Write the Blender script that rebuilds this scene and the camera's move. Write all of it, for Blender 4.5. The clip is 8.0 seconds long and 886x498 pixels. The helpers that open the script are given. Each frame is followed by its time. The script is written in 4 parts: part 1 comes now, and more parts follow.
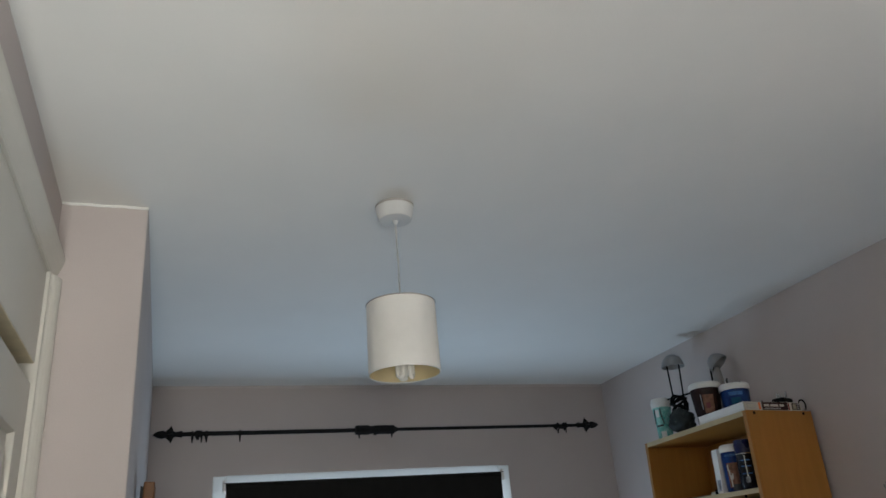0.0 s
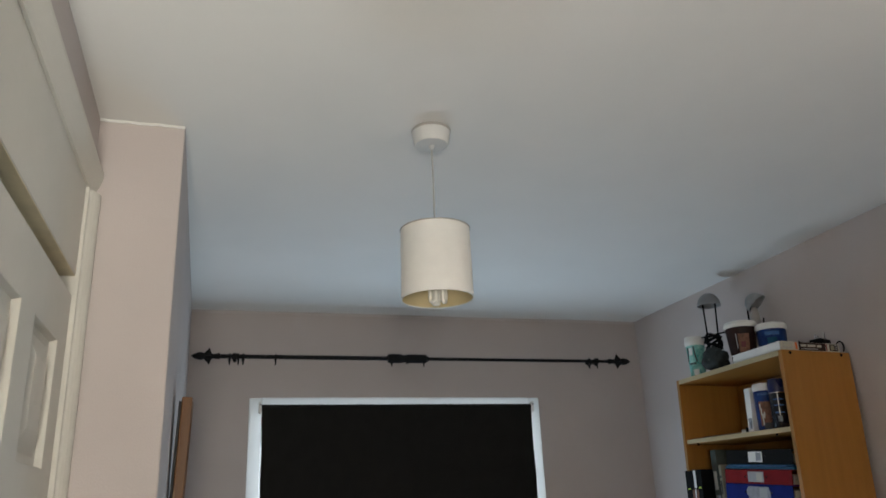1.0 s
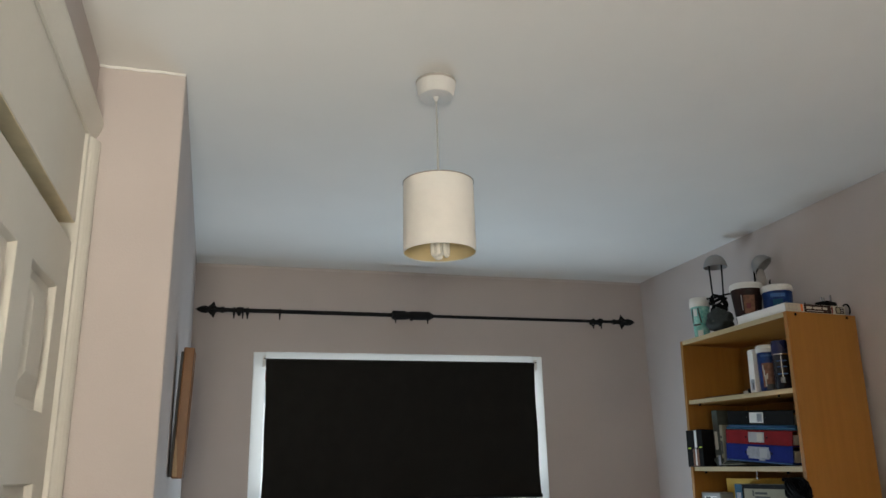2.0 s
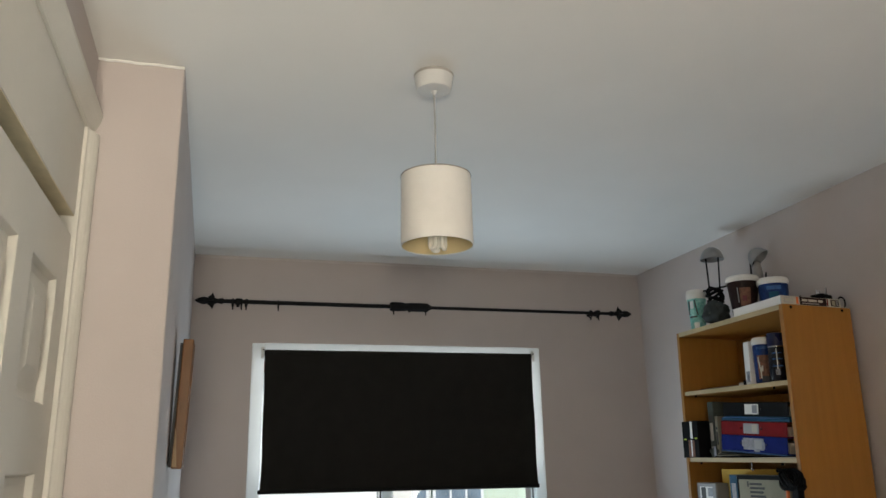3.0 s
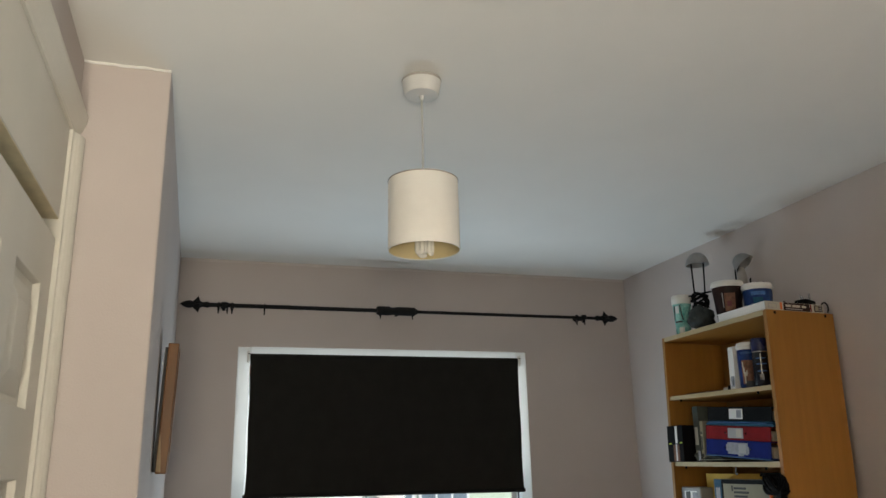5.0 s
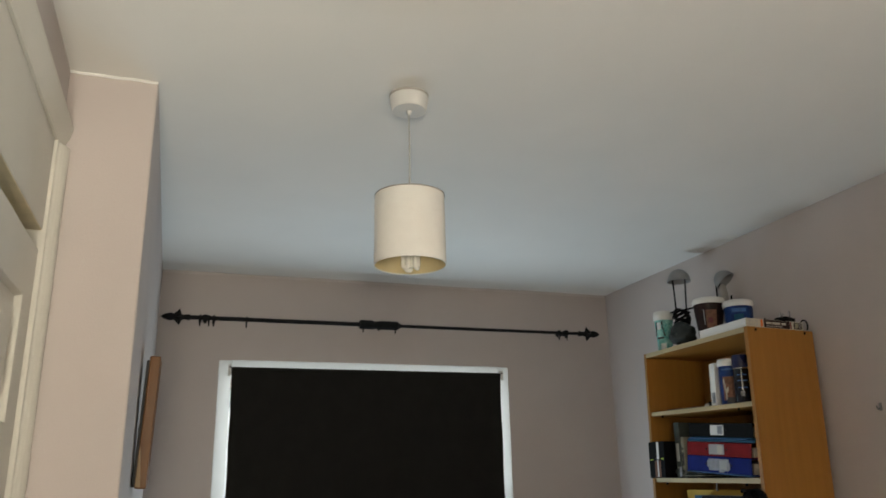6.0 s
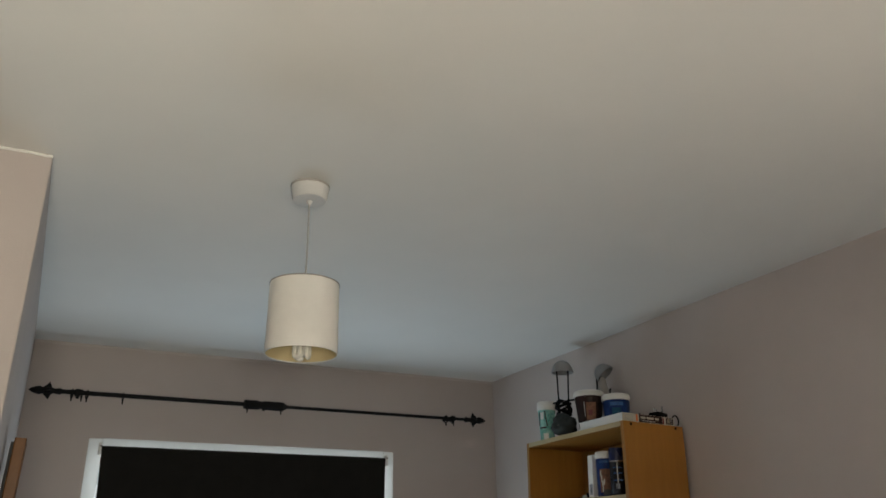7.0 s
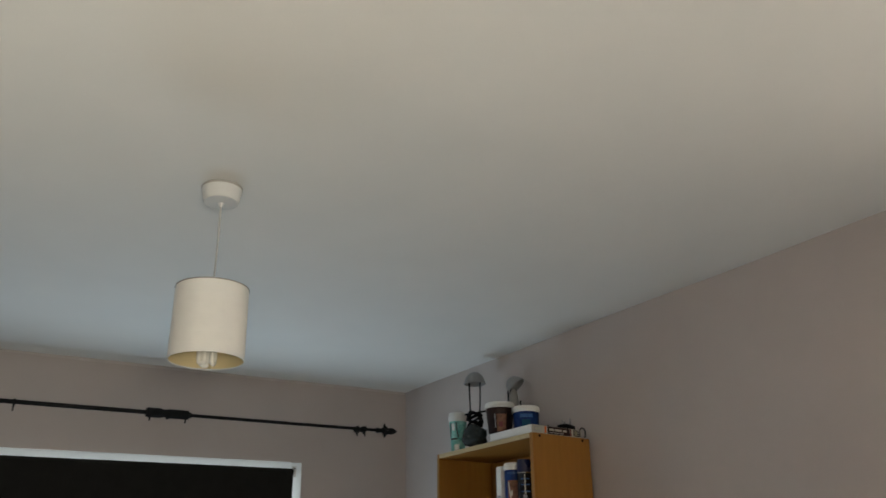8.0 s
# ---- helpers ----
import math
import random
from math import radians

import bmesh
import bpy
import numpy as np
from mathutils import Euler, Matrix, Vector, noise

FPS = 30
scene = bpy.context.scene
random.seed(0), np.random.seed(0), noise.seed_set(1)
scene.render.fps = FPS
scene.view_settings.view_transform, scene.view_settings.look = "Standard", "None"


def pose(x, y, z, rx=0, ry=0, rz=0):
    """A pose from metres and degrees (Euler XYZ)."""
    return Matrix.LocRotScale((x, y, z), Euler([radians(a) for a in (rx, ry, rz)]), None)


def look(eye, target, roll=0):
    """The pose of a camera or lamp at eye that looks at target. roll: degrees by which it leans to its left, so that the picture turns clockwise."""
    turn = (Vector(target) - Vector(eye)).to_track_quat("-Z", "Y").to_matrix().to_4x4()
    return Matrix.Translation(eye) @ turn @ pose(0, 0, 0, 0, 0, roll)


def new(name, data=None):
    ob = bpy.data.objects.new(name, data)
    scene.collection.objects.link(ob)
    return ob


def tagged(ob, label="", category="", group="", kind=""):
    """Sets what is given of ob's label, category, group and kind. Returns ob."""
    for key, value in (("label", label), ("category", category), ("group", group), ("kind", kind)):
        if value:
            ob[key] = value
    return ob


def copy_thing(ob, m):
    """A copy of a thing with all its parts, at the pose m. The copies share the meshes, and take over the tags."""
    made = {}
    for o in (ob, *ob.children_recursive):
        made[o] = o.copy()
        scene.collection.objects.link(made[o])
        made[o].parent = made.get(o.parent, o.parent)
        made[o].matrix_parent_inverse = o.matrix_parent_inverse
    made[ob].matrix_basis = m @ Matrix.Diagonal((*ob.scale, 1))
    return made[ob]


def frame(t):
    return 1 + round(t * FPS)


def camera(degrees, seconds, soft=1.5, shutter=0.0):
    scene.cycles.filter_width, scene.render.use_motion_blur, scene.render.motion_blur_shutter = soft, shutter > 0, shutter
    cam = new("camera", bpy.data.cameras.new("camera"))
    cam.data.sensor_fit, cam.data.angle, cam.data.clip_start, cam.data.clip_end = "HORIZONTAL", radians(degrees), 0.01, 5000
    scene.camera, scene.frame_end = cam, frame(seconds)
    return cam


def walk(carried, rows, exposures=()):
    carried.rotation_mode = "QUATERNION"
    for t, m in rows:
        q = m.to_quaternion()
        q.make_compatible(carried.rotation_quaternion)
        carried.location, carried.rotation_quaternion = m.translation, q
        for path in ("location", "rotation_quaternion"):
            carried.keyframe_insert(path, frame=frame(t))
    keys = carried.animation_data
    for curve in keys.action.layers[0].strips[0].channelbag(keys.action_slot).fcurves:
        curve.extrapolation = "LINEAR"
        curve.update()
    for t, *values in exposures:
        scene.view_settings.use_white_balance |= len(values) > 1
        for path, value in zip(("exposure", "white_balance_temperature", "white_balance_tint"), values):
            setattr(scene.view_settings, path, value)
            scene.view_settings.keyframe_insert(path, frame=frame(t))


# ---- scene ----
cam = camera(60.1, 8.0, soft=1.5, shutter=0.4)
PATH = [
    (0, (0.099, 0.468, 1.515), (0.726, 2.193, 2.308), -5.1),
    (0.5, (0.104, 0.477, 1.507), (0.686, 2.242, 2.247), -3.9),
    (1, (0.108, 0.494, 1.492), (0.654, 2.305, 2.143), -2.5),
    (1.5, (0.117, 0.521, 1.481), (0.65, 2.356, 2.071), -1.8),
    (2, (0.126, 0.513, 1.479), (0.657, 2.359, 2.035), -1.4),
    (3.5, (0.125, 0.498, 1.483), (0.664, 2.35, 2.013), -1.4),
    (4, (0.133, 0.504, 1.48), (0.674, 2.356, 2.008), -1.6),
    (5.5, (0.119, 0.494, 1.486), (0.7, 2.327, 2.034), -1.1),
    (6, (0.113, 0.496, 1.486), (0.725, 2.312, 2.06), -1.2),
    (6.2, (0.11, 0.485, 1.481), (0.769, 2.274, 2.088), -1.5),
    (6.5, (0.116, 0.475, 1.502), (0.891, 2.198, 2.158), -1.7),
    (6.8, (0.105, 0.437, 1.511), (0.945, 2.104, 2.229), -1.4),
    (7, (0.091, 0.44, 1.514), (0.936, 2.091, 2.265), -1.0),
    (7.2, (0.081, 0.428, 1.506), (0.933, 2.065, 2.276), -0.9),
    (7.5, (0.078, 0.442, 1.516), (0.988, 2.048, 2.287), -1.2),
    (7.7, (0.095, 0.423, 1.499), (1.055, 1.999, 2.27), -1.3),
    (8, (0.106, 0.441, 1.513), (1.127, 1.978, 2.285), -1.6),
]
walk(cam, [(t, look(eye, target, roll)) for t, eye, target, roll in PATH],
     [(0, -0.43, 5950, 10), (0.5, -0.28, 6150, 11), (1.0, -0.20, 6330, 11), (1.5, -0.08, 6550, 11), (2.0, -0.03, 6650, 11), (3.5, -0.05, 6850, 11), (6.0, -0.05, 6950, 10),
      (6.5, -0.32, 6900, 10), (7.0, -0.44, 6850, 10), (7.5, -0.43, 6800, 10), (8, -0.36, 6700, 9)])

# ---- world, sun and large lights ----
world = bpy.data.worlds.new("sky")
world.use_nodes = True
scene.world = world
wn = world.node_tree
sky = wn.nodes.new("ShaderNodeTexSky")
sky.sky_type, sky.sun_disc = "NISHITA", False
sky.sun_elevation, sky.sun_rotation = radians(38), radians(200)
wn.links.new(sky.outputs[0], wn.nodes["Background"].inputs[0])
wn.nodes["Background"].inputs[1].default_value = 0.15

sun = new("sun", bpy.data.lights.new("sun", "SUN"))
sun.data.energy, sun.data.angle, sun.data.color = 4.0, radians(0.6), (1.0, 0.95, 0.88)
sun.matrix_world = look((0, 0, 0), (math.sin(radians(20)), math.cos(radians(20)), -math.tan(radians(38))))


def opening_light(name, x0, x1, z0, z1, y, toward, power, colour):
    """An area lamp set in an opening, real or added."""
    data = bpy.data.lights.new(name, "AREA")
    data.shape, data.size, data.size_y = "RECTANGLE", x1 - x0, z1 - z0
    data.energy, data.color = power, colour
    ob = new(name, data)
    c = Vector(((x0 + x1) / 2, y, (z0 + z1) / 2))
    ob.matrix_world = look(c, c + Vector(toward))
    return ob


opening_light("window_daylight", 0.29, 0.83, 0.93, 1.22, 4.004, (0, -1, 0.62), 4.6, (0.65, 0.85, 1.0))
opening_light("window_daylight", 0.98, 1.57, 0.93, 1.18, 4.004, (0, -1, 0.62), 8.6, (0.65, 0.85, 1.0))
opening_light("window_daylight_behind_blind", 0.27, 1.59, 1.42, 1.96, 4.06, (0, -1, 0), 4.4, (0.90, 0.96, 1.0))
# warm light from behind the viewer; its unseen source is assumed
opening_light("rear_warm_light", -0.16, 0.10, 0.90, 1.94, -0.31, (-1.1, 1, 1.6), 97.0, (1.0, 0.945, 0.80))
# unseen fill added beside the viewer to brighten the near ceiling
side_lamp = opening_light("side_fill", -0.25, 0.25, -0.45, 0.45, 0, (0, 1, 0), 15.0, (1.0, 0.945, 0.82))
side_lamp.matrix_world = look((2.23, 0.05, 1.45), (1.23, -0.15, 2.20))

# ---- materials ----
def nodes_of(name):
    m = bpy.data.materials.new(name)
    m.use_nodes = True
    nt = m.node_tree
    return m, nt, nt.nodes["Principled BSDF"]


def paint(name, colour, rough=0.6, vary=0.06, scale=9.0, bump=0.15, bump_scale=180.0, metal=0.0, spec=0.4, per_object=0.0,
          big_bump=0.0, stretch=(1, 1, 1), second=None, coat=0.0):
    """A surface with colour variation at two scales, fine relief and uneven gloss."""
    m, nt, b = nodes_of(name)
    N, L = nt.nodes, nt.links
    tc = N.new("ShaderNodeTexCoord")
    mp = N.new("ShaderNodeMapping")
    mp.inputs["Scale"].default_value = stretch
    L.new(tc.outputs["Object"], mp.inputs[0])
    n1 = N.new("ShaderNodeTexNoise")
    n1.inputs["Scale"].default_value, n1.inputs["Detail"].default_value = scale, 5
    n2 = N.new("ShaderNodeTexNoise")
    n2.inputs["Scale"].default_value, n2.inputs["Detail"].default_value = bump_scale, 4
    L.new(mp.outputs[0], n1.inputs["Vector"])
    L.new(mp.outputs[0], n2.inputs["Vector"])
    lo = [c * (1 - vary) for c in colour]
    hi = [min(1, c * (1 + vary)) for c in (second or colour)]
    ramp = N.new("ShaderNodeValToRGB")
    ramp.color_ramp.elements[0].position, ramp.color_ramp.elements[1].position = 0.3, 0.7
    ramp.color_ramp.elements[0].color, ramp.color_ramp.elements[1].color = (*lo, 1), (*hi, 1)
    add = N.new("ShaderNodeMath")
    add.operation = "MULTIPLY_ADD"
    L.new(n2.outputs["Fac"], add.inputs[0])
    add.inputs[1].default_value = 0.3
    sub = N.new("ShaderNodeMath")
    sub.operation = "SUBTRACT"
    L.new(n1.outputs["Fac"], sub.inputs[0])
    sub.inputs[1].default_value = 0.15
    L.new(sub.outputs[0], add.inputs[2])
    L.new(add.outputs[0], ramp.inputs[0])
    out = ramp.outputs[0]
    if per_object:
        info, hsv = N.new("ShaderNodeObjectInfo"), N.new("ShaderNodeHueSaturation")
        mr = N.new("ShaderNodeMapRange")
        L.new(info.outputs["Random"], mr.inputs[0])
        mr.inputs[3].default_value, mr.inputs[4].default_value = 1 - per_object, 1 + per_object
        L.new(mr.outputs[0], hsv.inputs["Value"])
        L.new(out, hsv.inputs["Color"])
        out = hsv.outputs[0]
    L.new(out, b.inputs["Base Color"])
    rr = N.new("ShaderNodeMapRange")
    L.new(n1.outputs["Fac"], rr.inputs[0])
    rr.inputs[3].default_value, rr.inputs[4].default_value = max(0.02, rough - 0.08), min(1, rough + 0.08)
    L.new(rr.outputs[0], b.inputs["Roughness"])
    b.inputs["Metallic"].default_value = metal
    b.inputs["Specular IOR Level"].default_value = spec
    b.inputs["Coat Weight"].default_value = coat
    bp = N.new("ShaderNodeBump")
    bp.inputs["Strength"].default_value, bp.inputs["Distance"].default_value = bump, 0.002
    L.new(n2.outputs["Fac"], bp.inputs["Height"])
    if big_bump:
        n3 = N.new("ShaderNodeTexNoise")
        n3.inputs["Scale"].default_value, n3.inputs["Detail"].default_value = 2.6, 2
        L.new(tc.outputs["Object"], n3.inputs["Vector"])
        b3 = N.new("ShaderNodeBump")
        b3.inputs["Strength"].default_value, b3.inputs["Distance"].default_value = big_bump, 0.03
        L.new(n3.outputs["Fac"], b3.inputs["Height"])
        L.new(b3.outputs[0], bp.inputs["Normal"])
    L.new(bp.outputs[0], b.inputs["Normal"])
    return m


def wood(name, dark, light, axis="z", rough=0.45):
    """Straight-grained veneer, the grain along one axis."""
    st = {"x": (1.2, 14, 14), "y": (14, 1.2, 14), "z": (14, 14, 1.2)}[axis]
    return paint(name, dark, rough, 0.03, 3.0, 0.08, 22.0, stretch=st, second=light, spec=0.35)


def glass(name, tint=(1, 1, 1), rough=0.0):
    m, nt, b = nodes_of(name)
    b.inputs["Base Color"].default_value = (*tint, 1)
    b.inputs["Transmission Weight"].default_value = 1
    b.inputs["Roughness"].default_value = rough
    b.inputs["IOR"].default_value = 1.45
    return m


def thin(name, colour, through_share, rough=0.7, weave=0.0):
    """A thin sheet or plastic that lets part of the light through."""
    m = paint(name, colour, rough, 0.04, 20.0, 0.2, weave or 300.0)
    nt = m.node_tree
    b, out = nt.nodes["Principled BSDF"], nt.nodes["Material Output"]
    tr, mix = nt.nodes.new("ShaderNodeBsdfTranslucent"), nt.nodes.new("ShaderNodeMixShader")
    tr.inputs[0].default_value = (*colour, 1)
    mix.inputs[0].default_value = through_share
    nt.links.new(b.outputs[0], mix.inputs[1])
    nt.links.new(tr.outputs[0], mix.inputs[2])
    nt.links.new(mix.outputs[0], out.inputs[0])
    return m


M_WALL = paint("wall_emulsion", (0.497, 0.446, 0.430), 0.8, 0.03, 3.5, 0.25, 320.0, spec=0.25, big_bump=0.05)
M_CEIL = paint("ceiling_emulsion", (0.80, 0.795, 0.775), 0.85, 0.015, 4.0, 0.2, 260.0, spec=0.2, big_bump=0.18)
M_GLOSS = paint("white_satin_paint", (0.66, 0.64, 0.585), 0.72, 0.025, 5.0, 0.05, 90.0, spec=0.18)
M_YELLOWGLOSS = paint("yellow_gloss_paint", (0.70, 0.62, 0.43), 0.5, 0.10, 14.0, 0.05, 90.0, spec=0.3)
M_FLOOR = paint("carpet", (0.11, 0.095, 0.08), 0.95, 0.12, 30.0, 0.6, 500.0, spec=0.1)
M_UPVC = thin("white_upvc", (0.86, 0.88, 0.88), 0.35, 0.3)
M_TRIM = thin("white_trim", (0.86, 0.88, 0.88), 0.7, 0.35)
M_GASKET = paint("black_gasket", (0.03, 0.03, 0.035), 0.5)
M_BLIND = paint("blackout_fabric", (0.0165, 0.0155, 0.0138), 0.9, 0.12, 14.0, 0.3, 700.0, spec=0.08)
M_BLINDBAR = paint("black_plastic_bar", (0.010, 0.0095, 0.009), 0.8, spec=0.1)
M_IRON = paint("black_iron", (0.010, 0.0095, 0.010), 0.6, 0.25, 40.0, 0.3, 200.0, spec=0.12)
M_BEECH = wood("beech_veneer", (0.315, 0.142, 0.026), (0.345, 0.158, 0.030), "z")
M_BEECHH = wood("beech_veneer_level", (0.315, 0.142, 0.026), (0.345, 0.158, 0.030), "y")
M_LIP = wood("pale_edge_lipping", (0.42, 0.34, 0.20), (0.49, 0.40, 0.25), "y")
M_LIPV = wood("beech_edge", (0.29, 0.135, 0.036), (0.33, 0.16, 0.045), "z")
M_OAK = wood("oak_frame", (0.135, 0.056, 0.018), (0.20, 0.088, 0.028), "z")
M_OAKPALE = wood("worn_oak", (0.26, 0.17, 0.085), (0.34, 0.22, 0.11), "z")
M_CANVAS = paint("brown_picture", (0.16, 0.09, 0.04), 0.95, 0.4, 12.0, spec=0.03)
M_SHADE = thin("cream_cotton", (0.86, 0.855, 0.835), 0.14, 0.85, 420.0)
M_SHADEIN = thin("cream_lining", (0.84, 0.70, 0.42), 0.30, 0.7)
M_STEELRIM = paint("grey_rim", (0.36, 0.34, 0.33), 0.5, metal=0.4)
M_ROSE = paint("greyed_plastic", (0.36, 0.345, 0.325), 0.5, 0.05, 8.0, 0.03)
M_ROSECOV = paint("aged_white_plastic", (0.64, 0.645, 0.64), 0.75, 0.04, 8.0, 0.03, spec=0.12)
M_WASH = paint("thin_ceiling_paint", (0.540, 0.500, 0.488), 0.8, 0.06, 14.0)
M_PLAST = paint("white_plastic", (0.74, 0.725, 0.69), 0.35, 0.02, 8.0, 0.03)
M_CORD = paint("grey_cord", (0.42, 0.41, 0.39), 0.5)
M_BULB = paint("frosted_tube", (0.88, 0.86, 0.80), 0.25, 0.02)
M_GREY = paint("grey_plastic", (0.34, 0.34, 0.35), 0.4, 0.06)
M_LAMP = paint("dull_grey_plastic", (0.25, 0.25, 0.255), 0.5, 0.08)
M_NECK = thin("frosted_plastic", (0.50, 0.47, 0.44), 0.4, 0.5)
M_CHROME = paint("chrome", (0.45, 0.45, 0.46), 0.22, 0.05, metal=1.0)
M_BLACK = paint("black_plastic", (0.005, 0.005, 0.0055), 0.6, 0.2, spec=0.05)
M_TURQ = paint("turquoise_print", (0.05, 0.36, 0.32), 0.5, 0.2, 45.0, spec=0.2, second=(0.30, 0.55, 0.50))
M_BROWN = paint("brown_print", (0.014, 0.008, 0.008), 0.4, 0.2, 12.0, spec=0.15, second=(0.030, 0.014, 0.012))
M_PINKPR = paint("tan_print", (0.16, 0.075, 0.046), 0.5, 0.35, 60.0, spec=0.2)
M_BLUE = paint("blue_print", (0.004, 0.014, 0.080), 0.4, 0.2, 30.0, spec=0.2, second=(0.008, 0.038, 0.150))
M_NAVY = paint("navy_plastic", (0.006, 0.011, 0.06), 0.3, 0.15)
M_NAVYDARK = paint("near_black_plastic", (0.006, 0.007, 0.014), 0.25, 0.15)
M_LBLUE = paint("light_blue_print", (0.04, 0.11, 0.27), 0.5, 0.3, 70.0, spec=0.2)
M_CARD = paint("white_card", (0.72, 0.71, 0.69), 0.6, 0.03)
M_RED = paint("red_board", (0.175, 0.013, 0.015), 0.75, 0.15, 20.0, spec=0.05)
M_RBLUE = paint("royal_blue_board", (0.008, 0.017, 0.130), 0.75, 0.15, 20.0, spec=0.05)
M_TEAL = paint("teal_board", (0.012, 0.07, 0.13), 0.6, 0.2, 20.0, spec=0.15)
M_SILVER = paint("silver_label", (0.25, 0.26, 0.29), 0.45, 0.2, 60.0, spec=0.3)
M_GREEN = paint("grey_green_board", (0.065, 0.075, 0.065), 0.7, 0.25, 20.0, spec=0.15)
M_PAPER = paint("paper", (0.48, 0.46, 0.40), 0.85, 0.1, spec=0.15)
M_YELLOW = paint("yellow_board", (0.52, 0.34, 0.065), 0.7, 0.1, spec=0.15)
M_CREAM = paint("cream_card", (0.29, 0.275, 0.21), 0.75, 0.15, spec=0.1)
M_INK = paint("dark_ink", (0.05, 0.05, 0.05), 0.7)
M_MAROON = paint("maroon_card", (0.13, 0.02, 0.025), 0.5, 0.1)
M_ORANGE = paint("orange_plastic", (0.75, 0.16, 0.03), 0.4)
M_LIME = paint("lime_print", (0.45, 0.62, 0.05), 0.5)
M_BAGF = thin("dark_netting", (0.032, 0.040, 0.040), 0.2, 0.7)
M_GLASS = glass("window_glass")
M_WHITEREN = paint("white_render", (0.72, 0.79, 0.84), 0.9, 0.05, 2.0, 0.4, 60.0)
M_GREENREN = paint("pale_green_render", (0.52, 0.66, 0.58), 0.9, 0.06, 2.0, 0.4, 60.0)
M_CREAMREN = paint("cream_render", (0.62, 0.66, 0.67), 0.9, 0.06, 2.0, 0.4, 60.0)
M_ROOF = paint("roof_tile", (0.16, 0.09, 0.07), 0.85, 0.2, 6.0, 0.5, 30.0)
M_FARGLASS = paint("far_pane", (0.16, 0.23, 0.31), 0.1, 0.4, 3.0)
M_GROUND = paint("grass_and_paving", (0.10, 0.13, 0.06), 0.95, 0.25, 1.5, 0.6, 30.0)


# ---- mesh helpers ----
def box(x0, y0, z0, x1, y1, z1, bevel=0.0, bm=None, seg=1):
    b = bm or bmesh.new()
    made = bmesh.ops.create_cube(b, size=1)["verts"]
    for v in made:
        v.co = Vector((x0 + (v.co.x + 0.5) * (x1 - x0), y0 + (v.co.y + 0.5) * (y1 - y0), z0 + (v.co.z + 0.5) * (z1 - z0)))
    if bevel:
        edges = {e for v in made for e in v.link_edges}
        bmesh.ops.bevel(b, geom=list(edges), offset=bevel, segments=seg, affect="EDGES", profile=0.5)
    return b


def lathe(profile, seg=32, at=(0, 0, 0), bm=None):
    """A body turned about the z axis from (radius, height) pairs."""
    b = bm or bmesh.new()
    rings = []
    for r, z in profile:
        if r < 1e-5:
            rings.append([b.verts.new((at[0], at[1], at[2] + z))])
        else:
            rings.append([b.verts.new((at[0] + r * math.cos(2 * math.pi * i / seg), at[1] + r * math.sin(2 * math.pi * i / seg), at[2] + z))
                          for i in range(seg)])
    for a, c in zip(rings, rings[1:]):
        for i in range(seg):
            j = (i + 1) % seg
            if len(a) == 1 and len(c) == 1:
                continue
            if len(a) == 1:
                b.faces.new((a[0], c[j], c[i]))
            elif len(c) == 1:
                b.faces.new((a[i], a[j], c[0]))
            else:
                b.faces.new((a[i], a[j], c[j], c[i]))
    bmesh.ops.recalc_face_normals(b, faces=b.faces[:])
    return b


def tube(points, r, seg=8, bm=None):
    """A round rod or cable along the points."""
    b = bm or bmesh.new()
    pts = [Vector(p) for p in points]
    rings = []
    for i, p in enumerate(pts):
        d = (pts[min(i + 1, len(pts) - 1)] - pts[max(i - 1, 0)]).normalized()
        u = d.cross(Vector((0.31, 0.17, 0.93))).normalized()
        w = d.cross(u)
        rings.append([b.verts.new(p + r * (math.cos(2 * math.pi * k / seg) * u + math.sin(2 * math.pi * k / seg) * w)) for k in range(seg)])
    for a, c in zip(rings, rings[1:]):
        for k in range(seg):
            b.faces.new((a[k], a[(k + 1) % seg], c[(k + 1) % seg], c[k]))
    b.faces.new(rings[0])
    b.faces.new(rings[-1])
    bmesh.ops.recalc_face_normals(b, faces=b.faces[:])
    return b


def blob(r, at, squash=(1, 1, 1), rough=0.15, seed=0.0, sub=3):
    b = bmesh.new()
    bmesh.ops.create_icosphere(b, subdivisions=sub, radius=1)
    for v in b.verts:
        k = 1 + rough * noise.noise(v.co * 1.7 + Vector((seed, seed, 0))) + 0.5 * rough * noise.noise(v.co * 4.1 + Vector((0, seed, seed)))
        v.co = Vector((at[0] + r * squash[0] * k * v.co.x, at[1] + r * squash[1] * k * v.co.y, at[2] + r * squash[2] * k * v.co.z))
    return b


def part(name, bm, material, parent=None, label="", smooth=False):
    me = bpy.data.meshes.new(name)
    bm.to_mesh(me)
    bm.free()
    me.materials.append(material)
    if smooth:
        for p in me.polygons:
            p.use_smooth = True
        me.set_sharp_from_angle(angle=radians(40))
    ob = new(name, me)
    if parent:
        ob.parent = parent
    if label:
        tagged(ob, label)
    return ob


SETTING = Matrix()


def thing(name, at, label, category, group="", turn=0, lean=(0, 0)):
    ob = new(name)
    ob.empty_display_size = 0.05
    ob.matrix_world = SETTING @ pose(*at, lean[0], lean[1], turn)
    return tagged(ob, label, category, group)


def structure(name, bm, material, label, category):
    return tagged(part(name, bm, material), label, category, kind="structure")


# ---- the room ----
FLOOR, CEIL = -0.03, 2.40
WIN_X0, WIN_X1, WIN_Z0, WIN_Z1 = 0.246, 1.614, 0.90, 2.004
DOOR_Y0, DOOR_Y1, DOOR_Z1 = 1.421, 2.183, 1.951
DOOR_WALL_X, STUB_Y = -0.190, 2.245

